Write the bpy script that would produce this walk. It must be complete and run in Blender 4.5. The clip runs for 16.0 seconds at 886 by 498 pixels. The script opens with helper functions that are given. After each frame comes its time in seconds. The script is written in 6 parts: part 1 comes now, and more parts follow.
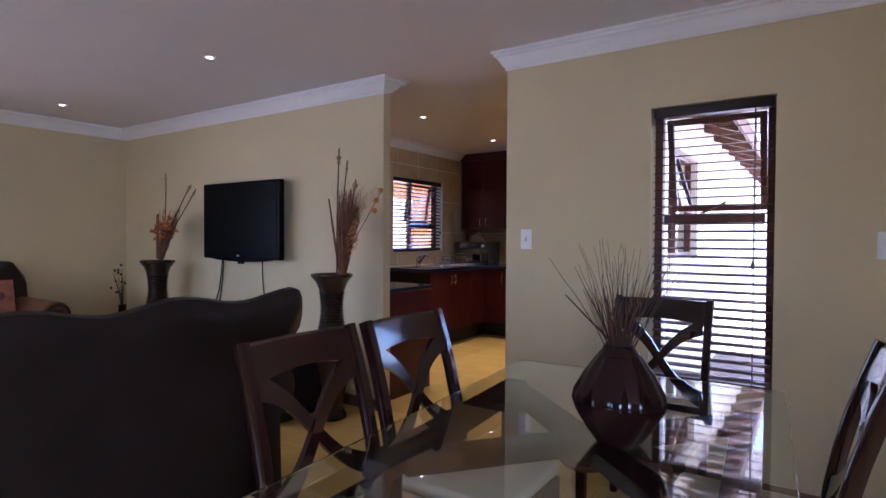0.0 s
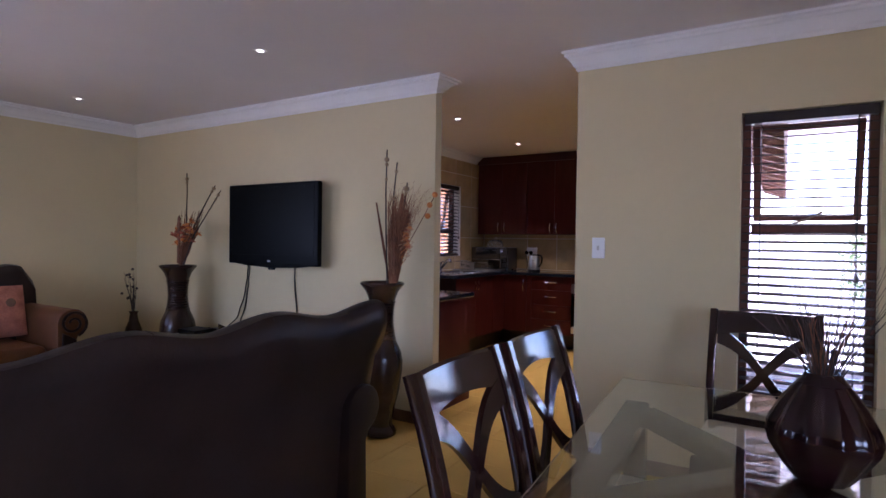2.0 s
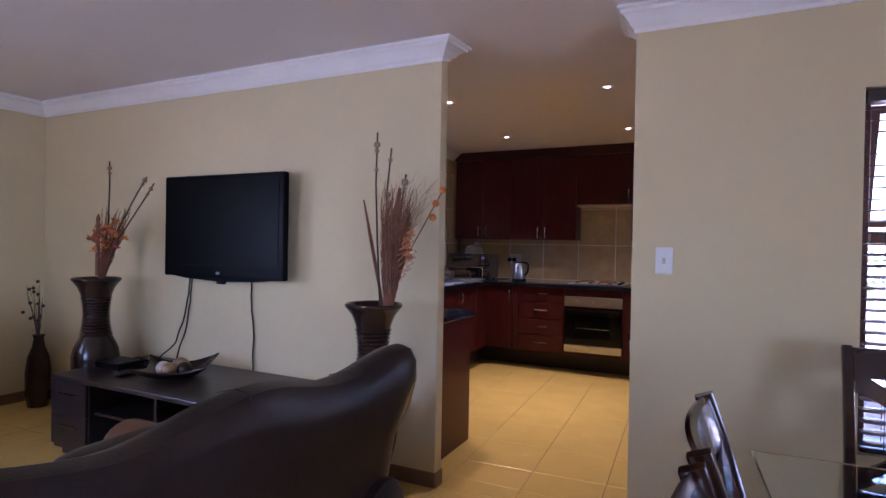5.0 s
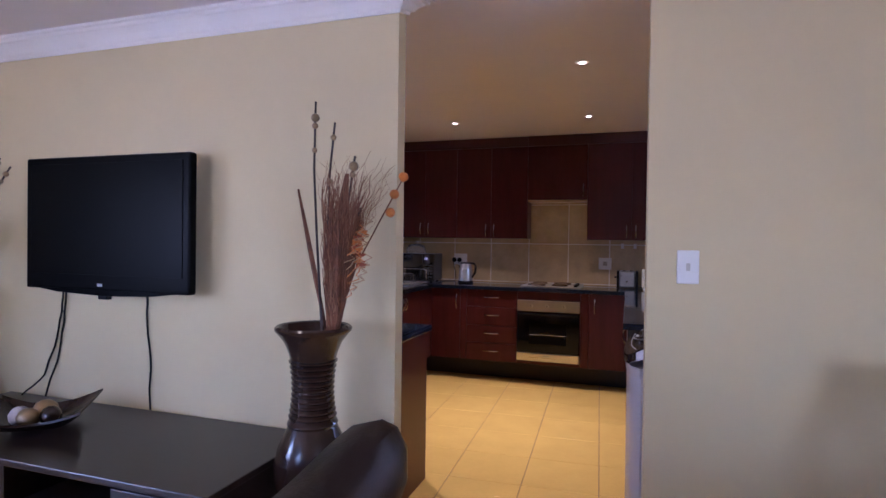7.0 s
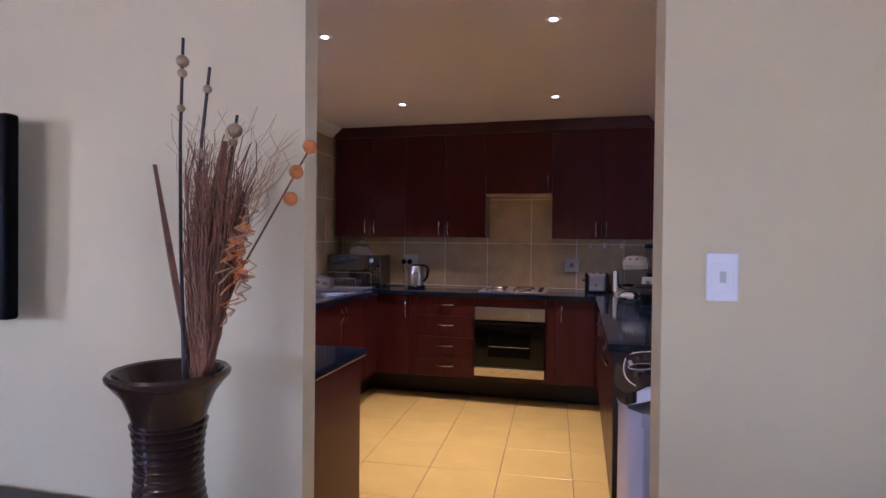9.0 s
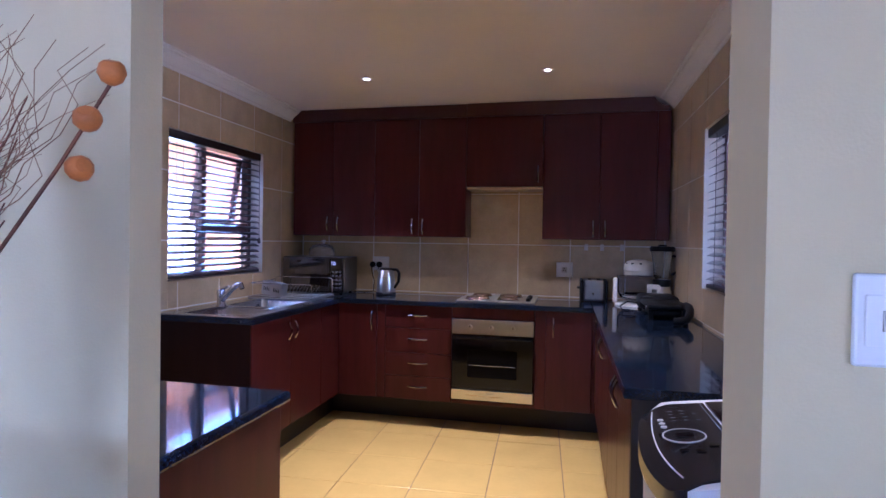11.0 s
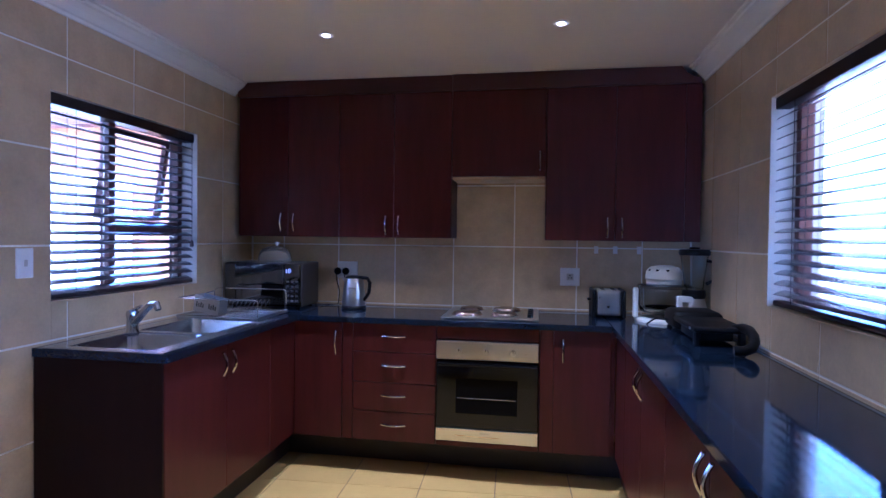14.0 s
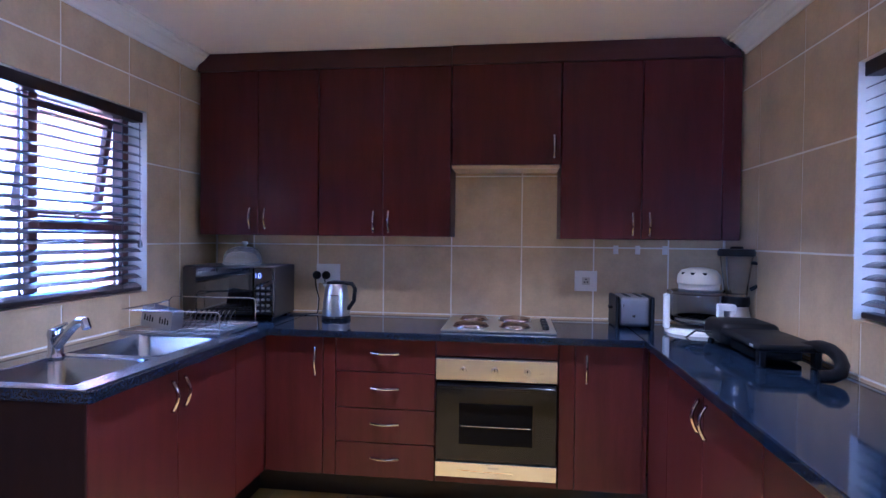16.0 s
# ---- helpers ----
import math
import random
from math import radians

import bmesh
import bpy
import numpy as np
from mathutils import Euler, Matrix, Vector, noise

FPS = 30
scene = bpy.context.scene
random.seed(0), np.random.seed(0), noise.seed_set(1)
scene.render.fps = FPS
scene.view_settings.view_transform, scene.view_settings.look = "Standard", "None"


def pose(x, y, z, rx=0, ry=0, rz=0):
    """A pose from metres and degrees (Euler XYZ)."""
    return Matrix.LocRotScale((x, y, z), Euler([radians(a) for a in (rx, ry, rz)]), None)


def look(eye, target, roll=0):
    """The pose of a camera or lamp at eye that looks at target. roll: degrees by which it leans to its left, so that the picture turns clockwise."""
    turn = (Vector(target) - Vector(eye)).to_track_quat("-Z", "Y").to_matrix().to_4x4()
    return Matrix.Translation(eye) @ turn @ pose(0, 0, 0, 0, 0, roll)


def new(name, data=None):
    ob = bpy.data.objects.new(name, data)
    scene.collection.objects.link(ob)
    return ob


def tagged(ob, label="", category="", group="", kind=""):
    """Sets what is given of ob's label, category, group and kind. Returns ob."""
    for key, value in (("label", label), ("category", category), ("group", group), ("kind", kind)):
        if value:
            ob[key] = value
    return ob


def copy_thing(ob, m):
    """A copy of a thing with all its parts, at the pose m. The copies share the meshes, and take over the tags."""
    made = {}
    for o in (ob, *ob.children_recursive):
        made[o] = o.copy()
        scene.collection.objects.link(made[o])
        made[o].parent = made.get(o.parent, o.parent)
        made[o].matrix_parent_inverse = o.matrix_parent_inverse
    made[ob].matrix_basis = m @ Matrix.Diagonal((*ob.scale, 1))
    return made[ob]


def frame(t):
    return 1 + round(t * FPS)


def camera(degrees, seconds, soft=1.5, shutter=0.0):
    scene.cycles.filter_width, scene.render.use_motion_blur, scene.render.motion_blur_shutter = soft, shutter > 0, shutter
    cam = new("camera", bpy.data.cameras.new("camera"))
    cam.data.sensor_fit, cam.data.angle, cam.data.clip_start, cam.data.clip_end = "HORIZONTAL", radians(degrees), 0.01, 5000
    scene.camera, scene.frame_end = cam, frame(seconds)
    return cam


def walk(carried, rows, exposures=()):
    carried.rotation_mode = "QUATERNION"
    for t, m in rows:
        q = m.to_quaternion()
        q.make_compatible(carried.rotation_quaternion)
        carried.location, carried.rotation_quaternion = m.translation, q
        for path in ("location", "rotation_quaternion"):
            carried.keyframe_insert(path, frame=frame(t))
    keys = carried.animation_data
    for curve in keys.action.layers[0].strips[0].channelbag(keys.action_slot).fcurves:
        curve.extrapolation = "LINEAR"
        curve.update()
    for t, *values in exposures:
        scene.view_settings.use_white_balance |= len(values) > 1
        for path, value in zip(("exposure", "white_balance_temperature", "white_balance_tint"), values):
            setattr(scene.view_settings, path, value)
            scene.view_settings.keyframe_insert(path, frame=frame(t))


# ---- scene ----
cam = camera(76.9, 16.0)
PATH = [
    (0, (-0.73, 0.997, 1.309), (-1.848, 2.654, 1.27), 0.3),
    (0.5, (-0.855, 0.945, 1.321), (-1.955, 2.615, 1.282), 0.4),
    (1, (-0.995, 0.896, 1.307), (-2.075, 2.579, 1.277), 0.6),
    (1.5, (-1.155, 0.854, 1.339), (-2.218, 2.547, 1.305), 0.7),
    (2, (-1.296, 0.854, 1.334), (-2.344, 2.557, 1.305), 0.8),
    (2.5, (-1.424, 0.908, 1.323), (-2.453, 2.623, 1.3), 1.0),
    (3, (-1.57, 0.989, 1.34), (-2.576, 2.717, 1.314), 1.0),
    (3.5, (-1.699, 1.065, 1.338), (-2.679, 2.808, 1.311), 1.0),
    (3.7, (-1.787, 1.153, 1.332), (-2.759, 2.901, 1.316), 1.3),
    (5.8, (-2.185, 1.579, 1.377), (-2.969, 3.419, 1.354), 0.8),
    (6, (-2.249, 1.653, 1.365), (-3.006, 3.504, 1.342), 0.9),
    (6.5, (-2.362, 1.81, 1.376), (-3.057, 3.685, 1.352), 0.8),
    (7, (-2.47, 1.95, 1.384), (-3.098, 3.848, 1.36), 0.8),
    (7.5, (-2.524, 2.102, 1.382), (-3.101, 4.017, 1.359), 0.7),
    (8, (-2.557, 2.28, 1.391), (-3.096, 4.206, 1.367), 0.7),
    (8.5, (-2.58, 2.441, 1.381), (-3.085, 4.376, 1.359), 0.6),
    (9, (-2.607, 2.645, 1.386), (-3.087, 4.586, 1.362), 0.6),
    (9.5, (-2.63, 2.818, 1.391), (-3.089, 4.765, 1.368), 0.6),
    (9.7, (-2.617, 2.907, 1.39), (-3.082, 4.852, 1.364), 0.7),
    (11.8, (-2.735, 3.533, 1.419), (-3.135, 5.492, 1.389), 0.8),
    (12, (-2.756, 3.575, 1.423), (-3.146, 5.537, 1.389), 0.7),
    (12.5, (-2.813, 3.703, 1.403), (-3.179, 5.669, 1.377), 0.6),
    (13, (-2.82, 3.86, 1.43), (-3.185, 5.826, 1.398), 0.7),
    (13.5, (-2.851, 3.984, 1.427), (-3.201, 5.953, 1.392), 0.7),
    (14, (-2.908, 4.137, 1.432), (-3.242, 6.108, 1.395), 0.7),
    (14.5, (-2.974, 4.276, 1.431), (-3.29, 6.251, 1.393), 0.7),
    (15, (-3.013, 4.384, 1.423), (-3.308, 6.361, 1.385), 0.7),
    (15.5, (-3.06, 4.513, 1.424), (-3.332, 6.495, 1.386), 0.7),
    (16, (-3.108, 4.631, 1.426), (-3.362, 6.615, 1.388), 0.6),
]
walk(cam, [(t, look(eye, target, roll)) for t, eye, target, roll in PATH], [(0, 3.35, 5150, 35), (3.5, 3.3, 5100, 38), (6, 3.88, 4980, 41), (9.5, 3.95, 4850, 42), (12, 4.38, 3980, 33), (12.6, 4.22, 3930, 33), (14, 4.25, 3780, 30), (16, 4.9, 3850, 33)])

# world, sun, exposure
wd = bpy.data.worlds.new("sky")
scene.world = wd
wd.use_nodes = True
nt = wd.node_tree
sky = nt.nodes.new("ShaderNodeTexSky")
sky.sky_type, sky.sun_disc = "NISHITA", False
sky.sun_elevation, sky.sun_rotation = radians(77), radians(100)
nt.links.new(sky.outputs[0], nt.nodes["Background"].inputs[0])
nt.nodes["Background"].inputs[1].default_value = 0.15
sd = bpy.data.lights.new("sun", "SUN")
sd.energy, sd.angle, sd.color = 5.0, radians(0.6), (1.0, 0.94, 0.85)
sun = new("sun", sd)
SUN_FROM = Vector((math.cos(radians(77)) * math.sin(radians(100)), math.cos(radians(77)) * math.cos(radians(100)), math.sin(radians(77))))
sun.matrix_world = look(SUN_FROM * 30, (0, 0, 0))


def sky_lamp(name, at, aim, w, h, watts, spread, colour=(0.74, 0.865, 1.0)):
    """Daylight that enters by an opening."""
    d = bpy.data.lights.new(name, "AREA")
    d.shape, d.size, d.size_y, d.energy, d.color = "RECTANGLE", w, h, watts, colour
    ob = new(name, d)
    d.spread = radians(spread)
    ob.matrix_world = look(at, aim)
    return ob


sky_lamp("daylight_south", (-5.0, -1.84, 1.4), (-4.6, 1.4, -0.2), 1.1, 1.1, 0.85, 105)
sky_lamp("daylight_left", (-7.24, 0.8, 1.35), (-4.2, 4.0, 0.6), 0.9, 0.9, 0.48, 64)
sky_lamp("daylight_right", (1.24, 0.2, 1.3), (-3.2, 2.9, 0.5), 1.45, 0.85, 1.3, 88)


def downlamp(x, y, watts, colour=(1.0, 0.79, 0.48)):
    d = bpy.data.lights.new("downlight_bulb", "SPOT")
    d.energy, d.spot_size, d.spot_blend, d.shadow_soft_size, d.color = watts, radians(86), 0.8, 0.045, colour
    ob = new("downlight_bulb", d)
    ob.location = (x, y, 2.468)


DOWN_KITCHEN = ((-2.753, 5.46), (-4.02, 6.942), (-2.81, 6.946), (-3.97, 5.44))
DOWN_LIVING = ((-4.086, 3.204), (-6.42, 3.264))
for x, y in DOWN_KITCHEN:
    downlamp(x, y, 6.6)
for x, y in DOWN_LIVING:
    downlamp(x, y, 0.8)


# ---------------- materials ----------------
def mat(name, base, rough=0.6, metal=0.0, vary=0.12, scale=6.0, bump=0.0, bscale=60.0, coat=0.0, spec=0.5, per=0.0, dark=None, rvary=0.1, stretch=None):
    m = bpy.data.materials.new(name)
    m.use_nodes = True
    n, l = m.node_tree.nodes, m.node_tree.links
    b = n["Principled BSDF"]
    b.inputs["Roughness"].default_value, b.inputs["Metallic"].default_value = rough, metal
    b.inputs["Specular IOR Level"].default_value, b.inputs["Coat Weight"].default_value = spec, coat
    b.inputs["Coat Roughness"].default_value = 0.08
    tc = n.new("ShaderNodeTexCoord")
    src = tc.outputs["Object"] if stretch else n.new("ShaderNodeNewGeometry").outputs["Position"]
    if stretch:
        mp = n.new("ShaderNodeMapping")
        mp.inputs["Scale"].default_value = stretch
        l.new(src, mp.inputs[0])
        src = mp.outputs[0]
    n1 = n.new("ShaderNodeTexNoise")
    n1.inputs["Scale"].default_value, n1.inputs["Detail"].default_value = scale, 6
    n2 = n.new("ShaderNodeTexNoise")
    n2.inputs["Scale"].default_value, n2.inputs["Detail"].default_value = scale * 9, 4
    l.new(src, n1.inputs[0])
    l.new(src, n2.inputs[0])
    ad = n.new("ShaderNodeMath")
    ad.operation, ad.inputs[1].default_value = "MULTIPLY_ADD", 0.35
    l.new(n2.outputs[0], ad.inputs[0])
    l.new(n1.outputs[0], ad.inputs[2])
    fac = ad.outputs[0]
    if per:
        oi = n.new("ShaderNodeObjectInfo")
        p2 = n.new("ShaderNodeMath")
        p2.operation, p2.inputs[1].default_value = "MULTIPLY_ADD", per
        l.new(oi.outputs["Random"], p2.inputs[0])
        l.new(fac, p2.inputs[2])
        fac = p2.outputs[0]
    cr = n.new("ShaderNodeValToRGB")
    cr.color_ramp.elements[0].position, cr.color_ramp.elements[1].position = 0.35, 0.95
    lo = dark if dark else tuple(c * (1 - vary) for c in base)
    cr.color_ramp.elements[0].color = (*lo, 1)
    cr.color_ramp.elements[1].color = (*[min(1, c * (1 + vary)) for c in base], 1)
    l.new(fac, cr.inputs[0])
    l.new(cr.outputs[0], b.inputs["Base Color"])
    mr = n.new("ShaderNodeMapRange")
    mr.inputs[1].default_value, mr.inputs[2].default_value = 0.3, 0.9
    mr.inputs[3].default_value, mr.inputs[4].default_value = max(0.02, rough * (1 - rvary)), min(1, rough * (1 + rvary))
    l.new(n1.outputs[0], mr.inputs[0])
    l.new(mr.outputs[0], b.inputs["Roughness"])
    if bump:
        nb = n.new("ShaderNodeTexNoise")
        nb.inputs["Scale"].default_value, nb.inputs["Detail"].default_value = bscale, 5
        l.new(src, nb.inputs[0])
        bp = n.new("ShaderNodeBump")
        bp.inputs["Strength"].default_value, bp.inputs["Distance"].default_value = bump, 0.004
        l.new(nb.outputs[0], bp.inputs["Height"])
        l.new(bp.outputs[0], b.inputs["Normal"])
    return m


def granite(name):
    """Polished black stone with blue and grey crystals."""
    m = bpy.data.materials.new(name)
    m.use_nodes = True
    n, l = m.node_tree.nodes, m.node_tree.links
    b = n["Principled BSDF"]
    pos = n.new("ShaderNodeNewGeometry").outputs["Position"]
    v1, v2 = n.new("ShaderNodeTexVoronoi"), n.new("ShaderNodeTexVoronoi")
    v1.inputs["Scale"].default_value, v2.inputs["Scale"].default_value = 380, 190
    b.inputs["Specular IOR Level"].default_value = 0.36
    ns = n.new("ShaderNodeTexNoise")
    ns.inputs["Scale"].default_value = 9
    r1, r2, r3 = n.new("ShaderNodeValToRGB"), n.new("ShaderNodeValToRGB"), n.new("ShaderNodeMixRGB")
    for v in (v1, v2, ns):
        l.new(pos, v.inputs["Vector"])
    e = r1.color_ramp.elements
    e[0].position, e[0].color = 0.35, (0.006, 0.007, 0.010, 1)
    e[1].position, e[1].color = 1.0, (0.06, 0.105, 0.22, 1)
    k = e.new(0.72)
    k.color = (0.011, 0.017, 0.036, 1)
    l.new(v1.outputs["Color"], r1.inputs[0])
    e = r2.color_ramp.elements
    e[0].position, e[0].color = 0.5, (0.004, 0.005, 0.007, 1)
    e[1].position, e[1].color = 1.0, (0.016, 0.036, 0.10, 1)
    l.new(v2.outputs["Color"], r2.inputs[0])
    l.new(ns.outputs[0], r3.inputs[0])
    l.new(r1.outputs[0], r3.inputs[1])
    l.new(r2.outputs[0], r3.inputs[2])
    l.new(r3.outputs[0], b.inputs["Base Color"])
    mr = n.new("ShaderNodeMapRange")
    mr.inputs[3].default_value, mr.inputs[4].default_value = 0.02, 0.06
    l.new(v1.outputs["Distance"], mr.inputs[0])
    mr.inputs[2].default_value = 0.8
    l.new(mr.outputs[0], b.inputs["Roughness"])
    bp = n.new("ShaderNodeBump")
    bp.inputs["Strength"].default_value, bp.inputs["Distance"].default_value = 0.012, 0.002
    l.new(v2.outputs["Distance"], bp.inputs["Height"])
    l.new(bp.outputs[0], b.inputs["Normal"])
    return m


def emit(name, colour, strength):
    m = bpy.data.materials.new(name)
    m.use_nodes = True
    b = m.node_tree.nodes["Principled BSDF"]
    b.inputs["Emission Color"].default_value, b.inputs["Emission Strength"].default_value = (*colour, 1), strength
    return m


def glass(name, colour=(1, 1, 1), rough=0.0):
    m = bpy.data.materials.new(name)
    m.use_nodes = True
    b = m.node_tree.nodes["Principled BSDF"]
    b.inputs["Base Color"].default_value, b.inputs["Transmission Weight"].default_value = (*colour, 1), 1
    b.inputs["Roughness"].default_value, b.inputs["IOR"].default_value = rough, 1.46
    return m


M = {}
M["wall"] = mat("wall_paint", (0.60, 0.505, 0.285), 0.75, vary=0.04, scale=2.5, bump=0.15, bscale=180)
M["ceil"] = mat("ceiling_paint", (0.80, 0.745, 0.735), 0.85, vary=0.03, scale=2, bump=0.1, bscale=120)
M["crown"] = mat("crown_paint", (0.80, 0.78, 0.74), 0.6, vary=0.03, scale=5)
M["ext"] = mat("outside_plaster", (0.78, 0.73, 0.65), 0.85, vary=0.08, scale=3, bump=0.3)
M["orange"] = mat("orange_plaster", (0.34, 0.125, 0.03), 0.85, vary=0.15, scale=4, bump=0.3)
M["ground"] = mat("ground_paving", (0.36, 0.34, 0.31), 0.85, vary=0.25, scale=3, bump=0.4)
M["floor_tile"] = mat("floor_tile", (0.69, 0.475, 0.13), 0.26, vary=0.07, scale=4, bump=0.04, bscale=30, per=0.14, coat=0.1)
M["grout"] = mat("floor_grout", (0.16, 0.12, 0.085), 0.9, vary=0.2, scale=30)
M["wall_tile"] = mat("wall_tile", (0.47, 0.355, 0.195), 0.33, vary=0.2, scale=7, bump=0.08, bscale=40, per=0.18)
M["wgrout"] = mat("wall_grout", (0.80, 0.77, 0.70), 0.9, vary=0.06, scale=30)
M["skirt"] = mat("skirting_tile", (0.16, 0.085, 0.045), 0.4, vary=0.2, scale=12)
M["mahog"] = mat("mahogany_foil", (0.060, 0.0120, 0.0108), 0.33, vary=0.25, scale=3, bump=0.03, bscale=90, coat=0.02, spec=0.22, stretch=(6, 6, 0.7))
M["mahogx"] = mat("mahogany_cornice", (0.055, 0.014, 0.012), 0.4, vary=0.2, scale=3, stretch=(0.7, 6, 6))
M["plinth"] = mat("plinth_dark", (0.02, 0.014, 0.012), 0.55, vary=0.2)
M["granite"] = granite("granite_black")
M["leaf"] = mat("shrub_leaf", (0.08, 0.12, 0.03), 0.6, vary=0.4, scale=8)
# Cabinet mahogany with the shade on the sink run's end put into its colour.
M["end_board"] = mat("end_board_shaded", (0.012, 0.005, 0.005), 0.45, vary=0.25, spec=0.12, scale=3, stretch=(6, 6, 0.7))
M["plate_cover"] = mat("hot_plate_cover", (0.30, 0.22, 0.17), 0.22, 1.0, vary=0.1)
M["dark_key"] = mat("dark_key", (0.07, 0.07, 0.075), 0.4)
M["steel"] = mat("brushed_steel", (0.62, 0.60, 0.56), 0.30, 1.0, vary=0.03, scale=3, bump=0.012, bscale=60, stretch=(0.6, 12, 12))
M["chrome"] = mat("chrome", (0.46, 0.46, 0.49), 0.14, 1.0, vary=0.04)
M["black_gloss"] = mat("black_gloss", (0.005, 0.005, 0.006), 0.09, vary=0.1, spec=0.28)
M["black_plastic"] = mat("black_plastic", (0.006, 0.006, 0.007), 0.45, vary=0.2, bump=0.05, spec=0.18)
M["screen"] = mat("screen_black", (0.004, 0.004, 0.005), 0.4, vary=0.1, spec=0.04)
M["tv_black"] = mat("television_black", (0.0016, 0.0016, 0.0018), 0.38, vary=0.1, spec=0.05)
M["white_plastic"] = mat("white_plastic", (0.78, 0.77, 0.74), 0.35, vary=0.03)
M["cream_plastic"] = mat("cream_plastic", (0.52, 0.49, 0.42), 0.4, vary=0.05)
M["leather"] = mat("dark_leather", (0.020, 0.0110, 0.0085), 0.40, vary=0.3, scale=5, bump=0.18, bscale=160, rvary=0.2, spec=0.22)
# The same sofa leather, lightened to paint light onto arms and seat cushions.
M["lit_leather"] = mat("lit_leather", (0.125, 0.052, 0.020), 0.45, spec=0.22, vary=0.25, scale=5, bump=0.22, bscale=160)
M["wood"] = mat("dark_wood", (0.022, 0.007, 0.005), 0.13, vary=0.35, scale=4, bump=0.02, bscale=60, coat=0.12, spec=0.45, stretch=(5, 5, 0.8))
M["unit"] = mat("wenge_board", (0.026, 0.016, 0.013), 0.32, vary=0.35, scale=4, bump=0.05, stretch=(0.7, 8, 8))
M["vase"] = mat("brown_ceramic", (0.032, 0.016, 0.011), 0.22, vary=0.3, scale=8, bump=0.06, bscale=40)
M["vase_red"] = mat("oxblood_ceramic", (0.013, 0.0035, 0.0035), 0.16, vary=0.3, scale=8, coat=0.05, spec=0.32)
M["seat"] = mat("cream_upholstery", (0.62, 0.52, 0.33), 0.8, vary=0.1, scale=9, bump=0.2, bscale=250)
M["slat"] = mat("blind_slat", (0.15, 0.125, 0.118), 0.22, coat=0.5, vary=0.25, scale=4, stretch=(1, 1, 6))
M["win_wood"] = mat("window_hardwood", (0.13, 0.046, 0.028), 0.4, vary=0.3, scale=6, stretch=(5, 5, 0.8))
M["cord"] = mat("cord_dark", (0.03, 0.025, 0.022), 0.8)
M["blind_rail"] = mat("blind_rail", (0.026, 0.018, 0.016), 0.35, vary=0.2)
M["straw"] = mat("pale_straw", (0.42, 0.26, 0.12), 0.6, vary=0.25, scale=20)
M["twig"] = mat("dry_twig", (0.16, 0.062, 0.026), 0.8, vary=0.55, scale=14)
M["straw_brown"] = mat("brown_straw", (0.24, 0.115, 0.05), 0.75, vary=0.4, scale=16)
M["twig_dark"] = mat("dark_cane", (0.035, 0.02, 0.014), 0.6, vary=0.3, scale=20)
M["orange_petal"] = mat("orange_petal", (0.58, 0.19, 0.03), 0.6, vary=0.25, scale=20)
M["red_petal"] = mat("russet_petal", (0.34, 0.085, 0.03), 0.6, vary=0.3, scale=20)
M["gold"] = mat("brass_bead", (0.34, 0.24, 0.13), 0.35, 0.7, vary=0.2, scale=30)
M["stone"] = mat("grey_pod", (0.46, 0.42, 0.38), 0.6, vary=0.25, scale=25, bump=0.3)
M["cushion"] = mat("floral_cushion", (0.62, 0.27, 0.17), 0.85, vary=0.1, scale=9, dark=(0.24, 0.07, 0.05), bump=0.15)
M["door_paint"] = mat("cream_door", (0.52, 0.42, 0.29), 0.45, vary=0.06, scale=4)
M["paleblue"] = mat("pale_lens", (0.55, 0.6, 0.7), 0.2)
M["lidblue"] = glass("clear_plastic", (0.90, 0.93, 0.98), 0.12)
M["lidblue"].node_tree.nodes["Principled BSDF"].inputs["Transmission Weight"].default_value = 0.85
M["mirror_door"] = mat("mirrored_black_glass", (0.13, 0.13, 0.14), 0.05, 1.0, vary=0.05)
M["oven_case"] = mat("charcoal_case", (0.055, 0.052, 0.055), 0.35, vary=0.15)
M["panel_grey"] = mat("smoked_panel", (0.020, 0.018, 0.020), 0.22, vary=0.1)
M["lid_brown"] = mat("smoked_lid", (0.022, 0.016, 0.015), 0.14, vary=0.1, coat=0.3)
M["machine_body"] = mat("machine_body", (0.45, 0.44, 0.47), 0.38, vary=0.05)
M["machine_rim"] = mat("machine_rim", (0.70, 0.70, 0.73), 0.18, vary=0.03)
M["wire"] = mat("polished_wire", (0.78, 0.78, 0.80), 0.22, 1.0, vary=0.04)
M["pane"] = glass("window_glass")
M["table_glass"] = glass("table_glass", (0.93, 0.97, 0.95))
M["bowl_glass"] = glass("bowl_glass", (0.9, 0.93, 0.93))
M["bulb"] = emit("lamp_bulb", (1.0, 0.86, 0.66), 1.2)
M["digits"] = emit("lcd_digits", (0.25, 0.4, 1.0), 0.035)
M["grey"] = mat("machine_silver", (0.46, 0.46, 0.48), 0.35, 0.2, vary=0.05)
M["dull_steel"] = mat("dull_steel", (0.42, 0.415, 0.43), 0.3, 1.0, vary=0.06)
M["sink_steel"] = mat("sink_steel", (0.48, 0.50, 0.54), 0.24, 1.0, vary=0.06, bump=0.01, bscale=80)
M["jamb_brown"] = mat("jamb_brown", (0.17, 0.085, 0.045), 0.45, vary=0.25, scale=5, stretch=(5, 5, 0.8))
M["roof"] = mat("brown_rafter", (0.12, 0.05, 0.03), 0.6, vary=0.2)


# ---------------- building tools ----------------
def chain(parent):
    m = Matrix()
    while parent:
        m = parent.matrix_basis @ m
        parent = parent.parent
    return m


